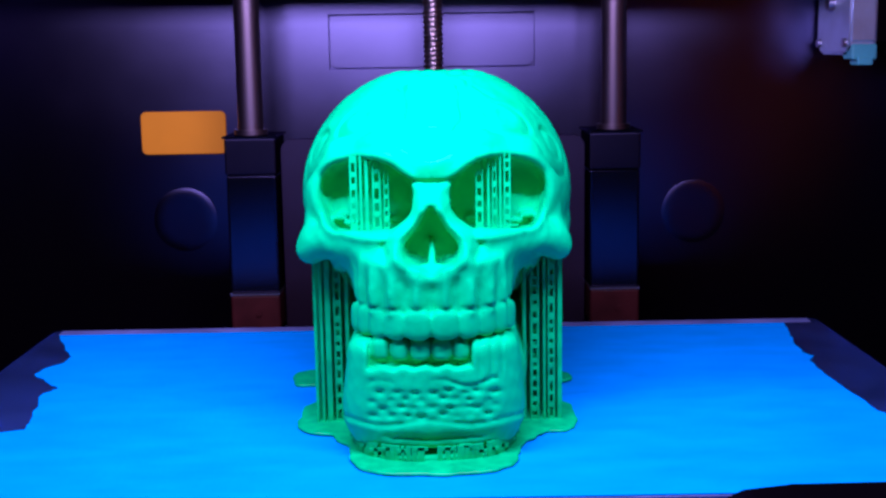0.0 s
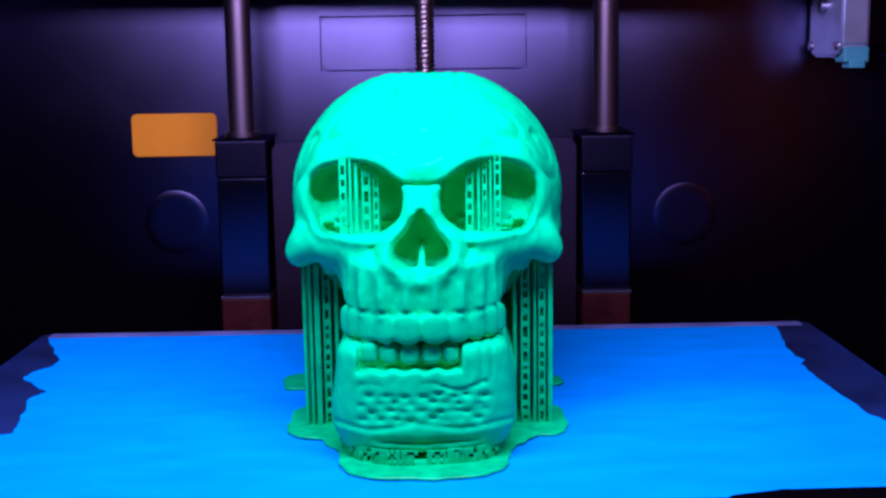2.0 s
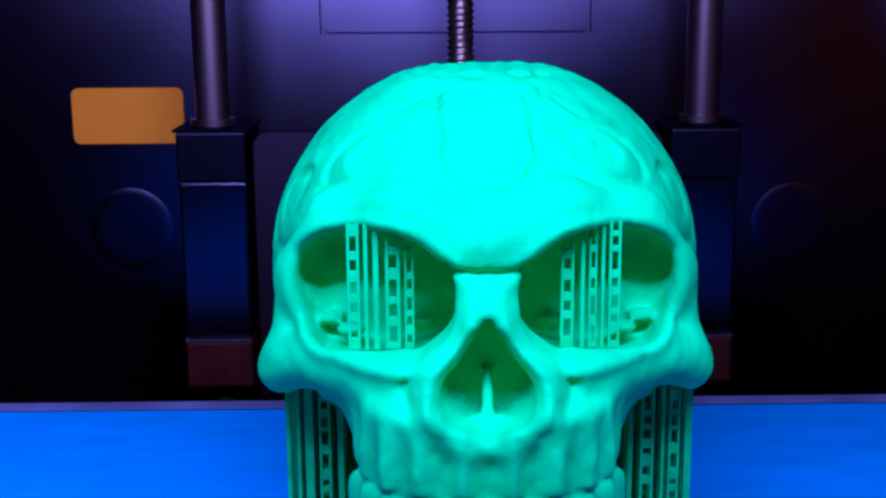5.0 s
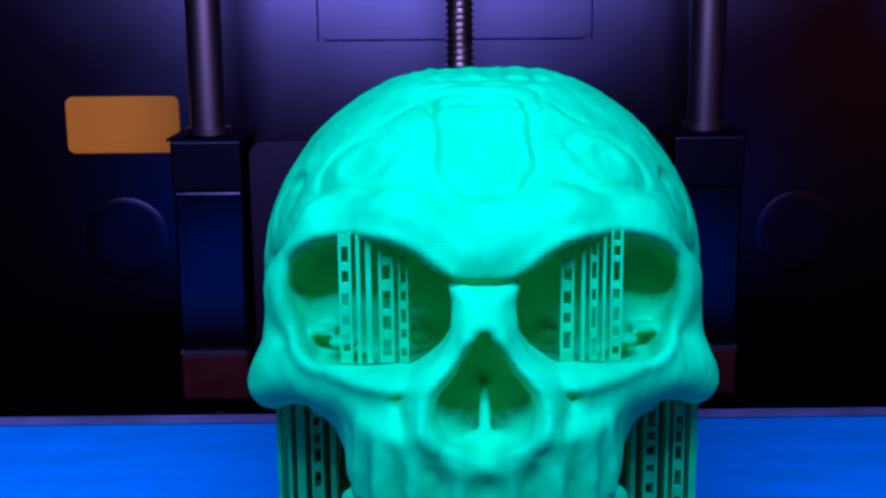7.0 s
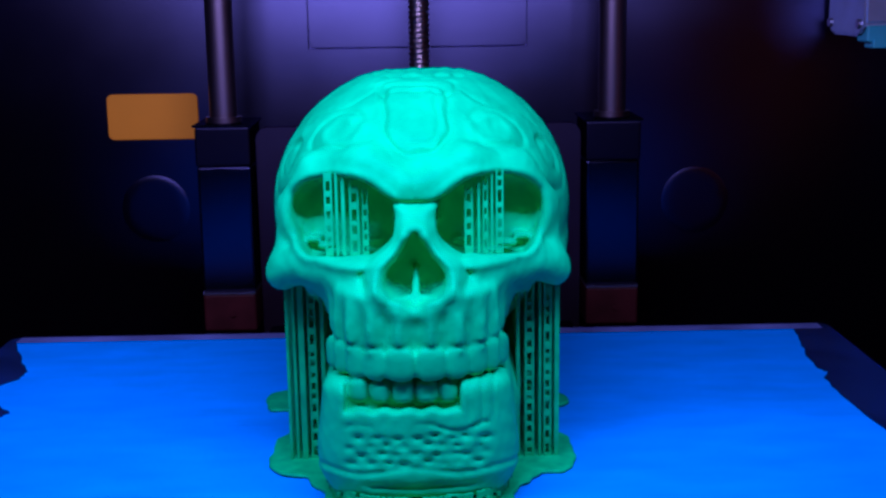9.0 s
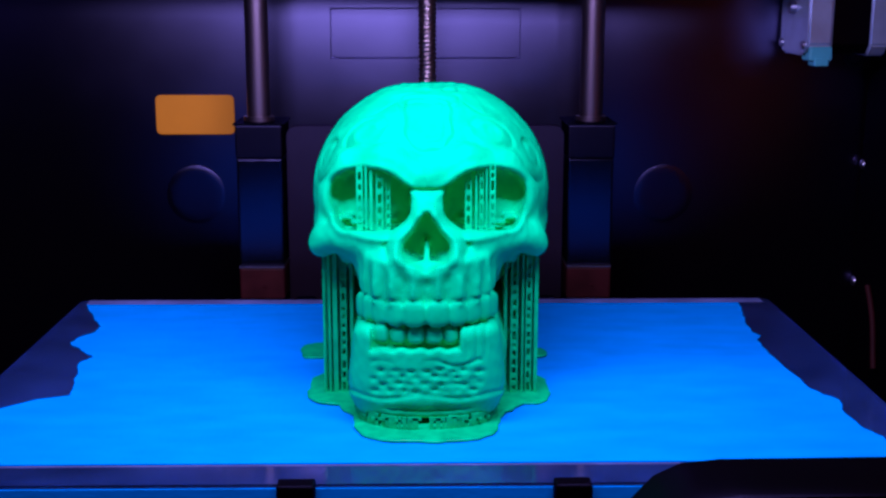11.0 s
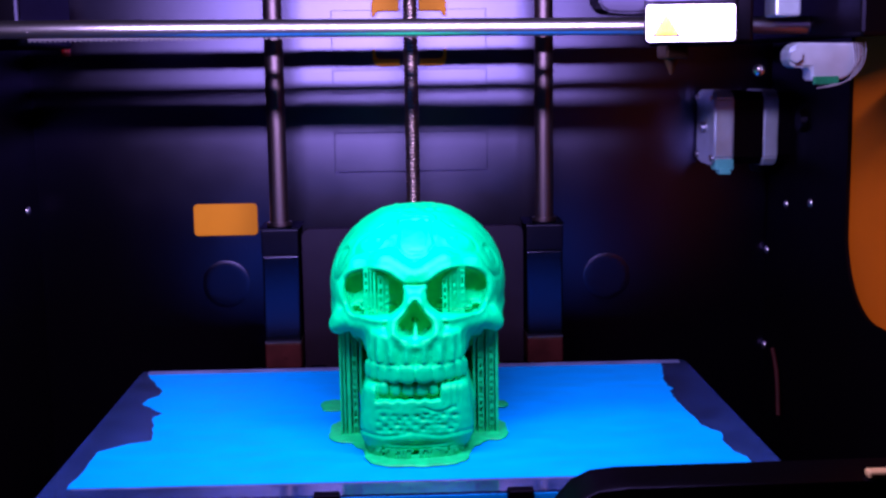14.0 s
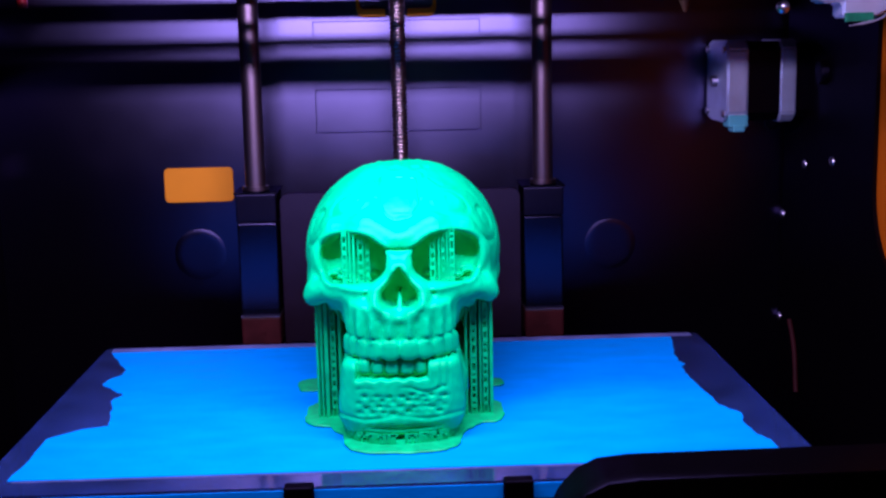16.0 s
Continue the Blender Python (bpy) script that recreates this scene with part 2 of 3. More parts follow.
holder = thing("led_strip", "slim LED strip fixed under the front beam", "lamp", (0, -0.116, 0.1785))
bm = bmesh.new()
box(bm, (-0.155, -0.006, 0.0), (0.155, 0.006, 0.008), 0.001)
part("channel", bm, BLACK, holder)
for s in (-1, 1):
    bm = bmesh.new()
    box(bm, (s * 0.08 - 0.004, -0.0995, 0.008), (s * 0.08 + 0.004, 0.004, 0.012), 0.0005)
    part("hanger", bm, BLACK, holder)
# rounded black front corner guard with a tan edge strip
guard = thing("corner_guard", "rounded black front corner guard with a tan edge strip", "guard", (0, 0, 0))
bm = bmesh.new()
outline = [(0.030, -0.060), (0.0335, -0.02), (0.0365, 0.002), (0.040, 0.0095), (0.0445, 0.0145), (0.050, 0.0172), (0.058, 0.0180), (0.186, 0.0190), (0.186, -0.13), (0.030, -0.13)]
prism(bm, outline, xz(-0.1195), 0.0200)
bmesh.ops.bevel(bm, geom=[e for e in bm.edges], offset=0.0012, segments=2, affect="EDGES", profile=0.5)
part("body", bm, BLACK, guard, "", 40)
bm = bmesh.new()
box(bm, (0.1270, -0.1390, 0.0184), (0.150, -0.1345, 0.0206), 0.0007)
part("edge_strip", bm, material("tan_strip", (0.62, 0.36, 0.16), 0.5), guard, "tan edge strip")

# label patch on the back wall
bm = bmesh.new()
prism(bm, rounded(-0.1140, 0.0500, -0.0808, 0.0667, 0.0022), xz(YW + 0.0015), 0.0012)
bmesh.ops.bevel(bm, geom=[e for e in bm.edges if abs(e.verts[0].co.y - e.verts[1].co.y) < 1e-6 and e.verts[0].co.y < YW + 0.001], offset=0.0003, segments=1, affect="EDGES")
tagged(part("wall_plate", bm, ORANGE, None, "plain orange rounded plate stuck on the black back wall"), "", "plate")

# ---- lift: two guide rods, lead screw, sliders ----
for s in (-1, 1):
    bm = bmesh.new()
    rod(bm, (s * 0.0654, 0.131, -0.13), (s * 0.0654, 0.131, 0.262), 0.0046, 32)
    ob = part("guide_rod", bm, ROD, None, "upright smooth steel guide rod", 40)
    tagged(ob, "", "rod", "lift guide rods")


def lead_screw():
    bm = bmesh.new()
    seg, pitch, step = 20, 0.0017, 0.00022
    z0, n = -0.12, 1730
    rings = []
    for i in range(n):
        z = z0 + i * step
        ring = []
        for k in range(seg):
            a = 2 * math.pi * k / seg
            ph = (z / pitch - k / seg) % 1.0
            h = min(1.0, max(0.0, 1.6 - abs(ph - 0.5) * 5.2))
            r = 0.0032 + 0.0005 * h
            ring.append(bm.verts.new((0.0008 + r * math.cos(a), 0.131 + r * math.sin(a), z)))
        rings.append(ring)
    for p, q in zip(rings, rings[1:]):
        for k in range(seg):
            bm.faces.new((p[k], p[(k + 1) % seg], q[(k + 1) % seg], q[k]))
    ob = part("lead_screw", bm, SCREW, None, "upright threaded steel lead screw behind the print", 60)
    return tagged(ob, "", "screw")


lead_screw()
lift = thing("bed_lift", "black sliding carriage on the guide rods that carries the bed", "carriage", (0, 0.12, -0.01))
for s in (-1, 1):
    bm = bmesh.new()
    box(bm, (s * 0.0645 - 0.0088, 0.0, 0.0136), (s * 0.0645 + 0.0088, 0.026, 0.0560), 0.0008)
    blk = part("bearing_block", bm, GLOSS, lift, "glossy black bearing block")
    bm = bmesh.new()
    box(bm, (s * 0.0645 - 0.0098, -0.0003, 0.0690), (s * 0.0645 + 0.0098, 0.0260, 0.0698), 0.0002)
    part("top_plate", bm, GLOSS, blk)
    # upper part made matt, so that the bed's blue reflection stops below it
    bm = bmesh.new()
    box(bm, (s * 0.0645 - 0.0090, -0.0003, 0.0561), (s * 0.0645 + 0.0090, 0.0260, 0.0690), 0.0006)
    part("matt_top", bm, BLACK, blk, "matt upper part that keeps the top of the block dark")
    # strip added for the glint along the top edge of the cap
    bm = bmesh.new()
    box(bm, (s * 0.0645 - 0.0088, -0.0014, 0.0130), (s * 0.0645 + 0.0088, 0.0240, 0.0136))
    part("cap_glint", bm, STEEL, blk, "thin steel strip added for the glint on top of the cap")
    bm = bmesh.new()
    rod(bm, (s * 0.0654, 0.011, 0.0698), (s * 0.0654, 0.011, 0.0716), 0.0060, 28)
    part("bushing", bm, ROD, blk, "", 40)
    bm = bmesh.new()
    box(bm, (s * 0.0645 - 0.0088, -0.0012, 0.0002), (s * 0.0645 + 0.0088, 0.024, 0.0130), 0.0008)
    part("end_cap", bm, RED, blk, "dark red end cap")
    bm = bmesh.new()
    rod(bm, (s * 0.0645 + 0.001, -0.0019, 0.0062), (s * 0.0645 + 0.001, -0.0009, 0.0062), 0.0010, 12)
    part("cap_screw", bm, RED, blk)
bm = bmesh.new()
prism(bm, rounded(-0.0545, -0.012, 0.0545, 0.0680, 0.004), lambda u, v, w: (u, 0.012 - w, v), 0.005)
part("cross_plate", bm, PLATE, lift, "worn black cross plate")
for s in (-1, 1):
    bm = bmesh.new()
    box(bm, (s * 0.048 - 0.004, -0.180, -0.012), (s * 0.048 + 0.004, 0.010, -0.0005), 0.001)
    part("arm", bm, BLACK, lift)

# orange clips on the wall behind the screw: one opens downwards, the lower one upwards
def clip_bracket(z0, z1, bar, up):
    ob = thing("wall_bracket", "orange plastic clip on the black back wall behind the screw", "bracket", (0.0004, YW - 0.0012, z0), "wall clips")
    h, w, e = z1 - z0, 0.0189, 0.0013
    pts = [(-w, h), (-w, 0.003), (-w + 0.0008, 0.0010), (-w + 0.0028, 0), (-0.0052, 0), (-0.0052, bar), (-w + 0.0032, bar), (-w + e + 0.0004, bar + 0.0012), (-w + e, h)]
    for s in (1, -1):
        bm = bmesh.new()
        prism(bm, [(u * s, q if up else h - q) for u, q in pts], lambda u, q, d: (u, -d, q), 0.004)
        bmesh.ops.bevel(bm, geom=list(bm.edges), offset=0.0003, segments=1, affect="EDGES")
        part("arm", bm, ORANGE, ob)
    return ob


clip_bracket(0.1368, 0.1450, 0.0034, True)
clip_bracket(0.1616, 0.1715, 0.0072, False)

# ---- gantry with the parked print head ----
RY, RZ = -0.006, 0.1522
bm = bmesh.new()
rod(bm, (-0.1935, RY, RZ), (0.150, RY, RZ - 0.0029), 0.0033, 32)
tagged(part("cross_rod", bm, STEEL, None, "polished steel cross rod of the gantry", 40), "", "rod", "gantry rods")
bm = bmesh.new()
rod(bm, (-0.165, 0.071, 0.1530), (0.146, 0.071, 0.1524), 0.0030, 24)
tagged(part("cross_rod", bm, STEEL, None, "thinner steel cross rod at the back of the gantry", 40), "", "rod", "gantry rods")
bm = bmesh.new()
box(bm, (-0.165, 0.0300, 0.1486), (0.140, 0.0320, 0.1508))
for k in range(150):
    box(bm, (-0.164 + k * 0.002, 0.0304, 0.1479), (-0.163 + k * 0.002, 0.0316, 0.1487))
tagged(part("drive_belt", bm, BELT, None, "dark grey toothed drive belt along the gantry"), "", "belt")

head = thing("extruder_unit", "black extruder unit parked at the side with a white warning label", "extruder", (0.084, -0.06, 0.147))
bm = bmesh.new()
box(bm, (-0.0136, -0.0335, -0.0052), (0.0152, 0.012, 0.0090), 0.0012)
for v in bm.verts:
    v.co.x += 0.26 * (v.co.y + 0.0335)
part("housing", bm, BLACK, head)
bm = bmesh.new()
prism(bm, rounded(-0.0129, -0.0045, 0.0142, 0.0064, 0.0010), xz(-0.0335), 0.0006)
bm2 = bmesh.new()
box(bm2, (0.0050, 0.012, -0.0045), (0.0330, 0.090, 0.0320), 0.0012)
for v in bm2.verts:
    v.co.x += 0.10 * (v.co.y - 0.012)
part("slider", bm2, BLACK, head)
lab = part("warning_label", bm, WHITE, head, "white warning label with dark letters")


def words(text, size, x, z, parent):
    cu = bpy.data.curves.new("words", "FONT")
    cu.body, cu.size, cu.align_x, cu.extrude = text, size, "CENTER", 0.00004
    tmp = new("words", cu)
    me = bpy.data.meshes.new_from_object(tmp.evaluated_get(bpy.context.evaluated_depsgraph_get()))
    bpy.data.objects.remove(tmp)
    me.transform(Matrix.Translation((x, -0.0342, z)) @ Matrix.Rotation(radians(90), 4, "X"))
    me.materials.clear()
    me.materials.append(INK)
    ob = new("lettering", me)
    ob.parent = parent
    return ob


words("WARNING", 0.0026, 0.0045, 0.0018, lab)
words("HOT SURFACE", 0.0026, 0.0050, -0.0014, lab)
tri = [(-0.0112, -0.0030), (-0.0026, -0.0030), (-0.0069, 0.0044)]
bm = bmesh.new()
prism(bm, tri, xz(-0.0341), 0.00015)
sign = part("sign_border", bm, INK, lab)
bm = bmesh.new()
prism(bm, [(-0.0102, -0.0025), (-0.0036, -0.0025), (-0.0069, 0.0033)], xz(-0.03425), 0.00015)
part("sign_field", bm, AMBER, lab)
bm = bmesh.new()
box(bm, (-0.0088, -0.03455, -0.0020), (-0.0050, -0.0344, -0.0017))
for k in range(3):
    for j in range(5):
        x = -0.0081 + k * 0.0012 + 0.00022 * math.sin(j * 1.6)
        box(bm, (x - 0.00015, -0.03455, -0.0014 + j * 0.0006), (x + 0.00015, -0.0344, -0.0014 + (j + 1) * 0.0006))
part("heat_symbol", bm, INK, lab)
bm = bmesh.new()
prism(bm, [(-0.0240, 0.012), (-0.0235, 0.008), (-0.021, 0.0056), (-0.016, 0.0050), (-0.006, 0.0050), (-0.006, 0.012)], xz(0.010), 0.020)
bmesh.ops.bevel(bm, geom=list(bm.edges), offset=0.0008, segments=2, affect="EDGES")
part("fan_duct", bm, BLACK, head, "", 40)
bm = bmesh.new()
box(bm, (0.0035, 0.014, -0.0095), (0.0115, 0.030, -0.0045), 0.0008)
block = part("heater_block", bm, BRASS, head, "brown heater block")
bm = bmesh.new()
rod(bm, (0.0075, 0.024, -0.0150), (0.0075, 0.024, -0.0093), 0.0006, 20, 0.0028)
part("nozzle", bm, BRASS, block, "", 40)

end = thing("gantry_end", "cast end bracket of the gantry with a circuit board and wires", "bracket", (0.150, -0.03, 0.140))
bm = bmesh.new()
box(bm, (-0.0005, -0.030, 0.0040), (0.0105, 0.125, 0.030), 0.0015)
part("body", bm, BLACK, end)
bm = bmesh.new()
box(bm, (-0.0190, 0.004, 0.0120), (-0.0095, 0.018, 0.030), 0.001)
part("post", bm, ALU, end)
bm = bmesh.new()
prism(bm, [(-0.0208, -0.0025), (-0.0203, 0.0002), (-0.0172, 0.0026), (0.0085, 0.0020), (0.0085, -0.0030), (0.0040, -0.0098), (0.0, -0.0116), (-0.0115, -0.0116), (-0.0115, -0.0066), (-0.0185, -0.0066), (-0.0203, -0.0048)], lambda u, v, w: (u * 0.90 + 0.0004, -w, v * 0.94), 0.010)
bmesh.ops.bevel(bm, geom=list(bm.edges), offset=0.0007, segments=2, affect="EDGES")
plate = part("bracket_plate", bm, ALU, end, "bare cast metal plate", 40)
bm = bmesh.new()
rod(bm, (-0.0160, -0.0120, -0.0022), (-0.0160, -0.0095, -0.0022), 0.0024, 6)
part("bolt", bm, ALU, plate, "", 40)
bm = bmesh.new()
box(bm, (-0.0096, -0.0118, -0.0122), (-0.0008, -0.0102, -0.0094), 0.0002)
part("circuit_board", bm, PCB, end, "green circuit board")
for k in range(5):
    c = [Vector((0.0042 + 0.0011 * k, -0.0102, 0.0022)), Vector((0.0052 + 0.0011 * k, -0.0130, -0.0060)), Vector((0.0050 - 0.0002 * k, -0.0135, -0.0120 - 0.0003 * k)), Vector((-0.0030 - 0.0014 * k, -0.0120, -0.0122 - 0.0003 * k))]
    pts = [c[0] * (1 - s) ** 3 + c[1] * 3 * s * (1 - s) ** 2 + c[2] * 3 * s * s * (1 - s) + c[3] * s ** 3 for s in [q / 9 for q in range(10)]]
    part("wire", tube(bmesh.new(), pts, 0.00024, 6), WIRE, end, "thin grey wire", 60)
bm = bmesh.new()
bmesh.ops.create_uvsphere(bm, u_segments=16, v_segments=10, radius=0.0022, matrix=Matrix.Translation((-0.0245, 0.004, -0.0070)))
part("roller", bm, STEEL, end, "", 60)

lend = thing("gantry_end", "dark end bracket of the gantry with a pointed metal stop", "bracket", (-0.140, -0.03, 0.140))
bm = bmesh.new()
box(bm, (-0.0535, 0.050, 0.006), (-0.012, 0.125, 0.030), 0.0015)
part("body", bm, BLACK, lend)
bm = bmesh.new()
box(bm, (-0.0535, 0.000, -0.004), (-0.0125, 0.012, 0.0055), 0.001)
part("clamp", bm, BLACK, lend)
bm = bmesh.new()
prism(bm, [(-0.0205, 0.003), (-0.0130, 0.003), (-0.0125, -0.001), (-0.0150, -0.0050), (-0.0160, -0.0095), (-0.0172, -0.0050), (-0.0205, -0.001)], xz(0.0), 0.006)
part("stop", bm, GREY, lend)
bm = bmesh.new()
rod(bm, (-0.0093, -0.004, -0.0030), (-0.0093, 0.0, -0.0030), 0.0012, 16)
part("bolt", bm, STEEL, lend, "", 40)


# ---- stepper motor on the right wall ----
def stepper():
    m = thing("stepper_motor", "square stepper motor with bare metal end caps and black core", "motor", (0.1705, 0.1487, 0.1035))
    h = 0.0187

    def octa(x0, x1, s, name, mat, bev):
        bm = bmesh.new()
        c = h * s
        k = c * 0.78
        pts = [(c, -k), (c, k), (k, c), (-k, c), (-c, k), (-c, -k), (-k, -c), (k, -c)]
        prism(bm, pts, lambda u, v, w: (x0 + w, u, v), x1 - x0)
        if bev:
            bmesh.ops.bevel(bm, geom=list(bm.edges), offset=bev, segments=2, affect="EDGES")
        return part(name, bm, mat, m, "", 35)

    capl = octa(-0.0210, -0.0110, 1.0, "front_cap", ALU, 0.0010)
    octa(-0.0110, 0.0035, 0.96, "core", BLACK, 0)
    octa(0.0035, 0.0110, 1.0, "rear_cap", ALU, 0.0008)
    octa(0.0110, 0.0185, 0.9, "mount", BLACK, 0)
    for u in (-1, 1):
        for v in (-1, 1):
            bm = bmesh.new()
            rod(bm, (-0.0222, u * 0.0145, v * 0.0145), (-0.0208, u * 0.0145, v * 0.0145), 0.0016, 12)
            part("bolt", bm, STEEL, capl, "", 40)
    bm = bmesh.new()
    rod(bm, (-0.0235, 0, 0), (-0.0208, 0, 0), 0.0026, 20)
    part("shaft", bm, STEEL, capl, "", 40)
    bm = bmesh.new()
    box(bm, (-0.0200, -0.0190, -0.0205), (-0.0110, -0.0090, -0.0150), 0.0006)
    box(bm, (-0.0180, -0.0196, -0.0225), (-0.0125, -0.0110, -0.0195), 0.0004)
    part("connector", bm, TEAL, m, "pale teal plug")
    return m


stepper()
for y, z in ((0.1660, 0.0372), (0.1670, -0.0146), (0.1353, 0.0650), (0.0991, 0.0695)):
    s = thing("wall_screw", "bright dome-head screw in the black side wall", "screw", (XR, y, z), "side wall screws")
    bm = bmesh.new()
    r = bmesh.ops.create_uvsphere(bm, u_segments=14, v_segments=8, radius=0.0022)
    for v in bm.verts:
        v.co.x = -abs(v.co.x) * 0.6 if v.co.x < 0 else 0
    part("dome", bm, STEEL, s, "", 60)
bm = bmesh.new()
pts = [Vector((0.1855, 0.144 - 0.0025 * k, -0.011 - 0.0053 * k)) + Vector((0.0008 * math.sin(k * 0.7), 0, 0)) for k in range(7)]
tube(bm, pts, 0.0012, 10)
tagged(part("cable", bm, RED, None, "dull dark cable hanging down the side wall", 60), "", "cable")

s = thing("wall_screw", "bright dome-head screw in the black side wall", "screw", (-0.194, 0.150, 0.067), "side wall screws")
bm = bmesh.new()
bmesh.ops.create_uvsphere(bm, u_segments=14, v_segments=8, radius=0.0022)
for v in bm.verts:
    v.co.x = abs(v.co.x) * 0.6 if v.co.x > 0 else 0
part("dome", bm, STEEL, s, "", 60)
RED_WIRE = material("red_insulation", (0.30, 0.006, 0.012), 0.4, vary=0.15)
pts = [Vector((-0.1560 - 0.0175 * math.sin(k / 12 * 1.6), 0.1630 - 0.006 * math.sin(k / 12 * 3.1), 0.270 - k * 0.0105)) for k in range(13)]
tagged(part("red_cable", tube(bmesh.new(), pts, 0.0024, 10), RED_WIRE, None, "red insulated cable hanging down beside the back wall", 60), "", "cable")
knob = thing("round_cover", "small dull round cover on the black side wall", "cover", (XR, 0.1115, 0.1078))
bm = bmesh.new()
rod(bm, (-0.0030, 0, 0), (0, 0, 0), 0.0052, 24, 0.0058)
bmesh.ops.bevel(bm, geom=list(bm.edges), offset=0.0005, segments=2, affect="EDGES")
part("disc", bm, BLACK, knob, "", 40)
ring_screw = thing("wall_screw", "dull socket-head screw in the black back wall", "screw", (0.1820, YW, 0.0819))
bm = bmesh.new()
rod(bm, (0, -0.0015, 0), (0, 0.0015, 0), 0.0034, 20)
part("head", bm, GREY, ring_screw, "", 40)
bm = bmesh.new()
rod(bm, (0, -0.0019, 0), (0, -0.0014, 0), 0.0016, 6)
part("socket", bm, ROD, ring_screw)

# ---- bed: acrylic plate with torn blue tape ----
bed = thing("build_plate", "clear acrylic build plate with pale edges", "plate", (0, 0, -0.0055))
bm = bmesh.new()
prism(bm, rounded(-0.125, -0.0900, 0.125, 0.080, 0.003, 5), lambda u, v, w: (u, v, w), 0.0055)
bmesh.ops.bevel(bm, geom=[e for e in bm.edges if abs(e.verts[0].co.z - e.verts[1].co.z) < 1e-6], offset=0.0006, segments=2, affect="EDGES")
part("acrylic_sheet", bm, ACRYLIC, bed)
# pale lavender strips along the back and front of the sheet
for lo, hi in (((-0.1215, 0.0742), (0.1215, 0.0793)), ((-0.1150, -0.0787), (0.1130, -0.0782))):
    bm = bmesh.new()
    box(bm, (lo[0], lo[1], 0.00545), (hi[0], hi[1], 0.00562))
    part("pale_edge", bm, PALE_EDGE, bed, "pale lavender edge")
for x in (-0.0300, 0.0322):
    bm = bmesh.new()
    box(bm, (x - 0.0042, -0.0955, -0.012), (x + 0.0042, -0.0903, 0.0074), 0.0006)
    part("clip", bm, BLACK, bed, "black holding clip")

rng = random.Random(7)


def torn(points, amp, n):
    """A ragged line along the given corners."""
    out = []
    for (x0, y0), (x1, y1) in zip(points, points[1:]):
        for k in range(n):
            t = k / n
            j = amp * (rng.random() - 0.5) if k else 0
            out.append((x0 + (x1 - x0) * t + j, y0 + (y1 - y0) * t + j * 0.4))
    return out + [points[-1]]


LEFT = [(-0.1215, 0.0745), (-0.1140, 0.0560), (-0.1085, 0.0440), (-0.1085, 0.0375), (-0.1125, 0.0300), (-0.1130, 0.0240), (-0.1080, 0.0170), (-0.1020, 0.0090),
        (-0.1045, 0.0040), (-0.1030, -0.0040), (-0.1000, -0.0200), (-0.0990, -0.0270), (-0.1070, -0.0300), (-0.1160, -0.0390), (-0.1155, -0.0560), (-0.1165, -0.0775)]
RIGHT = [(0.1125, 0.0745), (0.1105, 0.0620), (0.1080, 0.0480), (0.1068, 0.0345), (0.1085, 0.0300), (0.1058, 0.0250), (0.1055, 0.0100), (0.1065, -0.0080), (0.1075, -0.0240),
         (0.1125, -0.0340), (0.1105, -0.0420), (0.1110, -0.0540), (0.1140, -0.0620), (0.1150, -0.0775)]
left, right = torn(LEFT, 0.0012, 4), torn(RIGHT, 0.0010, 4)


def edge_x(line, y):
    best = None
    for (x0, y0), (x1, y1) in zip(line, line[1:]):
        if min(y0, y1) <= y <= max(y0, y1) and abs(y1 - y0) > 1e-9:
            best = x0 + (x1 - x0) * (y - y0) / (y1 - y0)
            break
    return best if best is not None else (line[0][0] if y > 0 else line[-1][0])


tape = thing("masking_tape", "bright blue masking tape strips with torn ends on the plate", "tape", (0, 0, 0.0))
for k, (ya, yb) in enumerate(((0.0728, 0.0350), (0.0350, -0.0030), (-0.0030, -0.0410), (-0.0410, -0.0775))):
    l = [(edge_x(left, ya), ya)] + [p for p in left if yb < p[1] < ya] + [(edge_x(left, yb), yb)]
    r = [(edge_x(right, ya), ya)] + [p for p in right if yb < p[1] < ya] + [(edge_x(right, yb), yb)]
    bm = bmesh.new()
    prism(bm, l + r[::-1], lambda u, v, w: (u, v, w + 0.00004), 0.00018 + 0.00003 * (k % 2))
    part("tape_strip", bm, TAPE, tape)


# blue strip added for the tape's inner reflection in the acrylic front face
bm = bmesh.new()
box(bm, (-0.1040, -0.09035, -0.0052), (0.1120, -0.09005, -0.0007))
part("edge_reflection", bm, TAPE, tape, "blue strip added for the reflection of the tape in the front edge")


# ---- the printed skull: solid shapes blended in a grid, then skinned ----
def smin(a, b, k):
    h = np.maximum(k - np.abs(a - b), 0) / k
    return np.minimum(a, b) - h * h * k * 0.25


def smax(a, b, k):
    return -smin(-a, -b, k)


def ell(X, Y, Z, c, r):
    px, py, pz = (X - c[0]) / r[0], (Y - c[1]) / r[1], (Z - c[2]) / r[2]
    k0 = np.sqrt(px * px + py * py + pz * pz) + 1e-6
    k1 = np.sqrt((px / r[0]) ** 2 + (py / r[1]) ** 2 + (pz / r[2]) ** 2) + 1e-6
    return k0 * (k0 - 1) / k1


def cap(X, Y, Z, a, b, ra, rb=None):
    rb = ra if rb is None else rb
    a, b = np.array(a, float), np.array(b, float)
    d = b - a
    t = np.clip(((X - a[0]) * d[0] + (Y - a[1]) * d[1] + (Z - a[2]) * d[2]) / (d @ d), 0, 1)
    return np.sqrt((X - a[0] - d[0] * t) ** 2 + (Y - a[1] - d[1] * t) ** 2 + (Z - a[2] - d[2] * t) ** 2) - (ra + (rb - ra) * t)


def bell(v, w):
    return np.exp(-(v / w) ** 2)


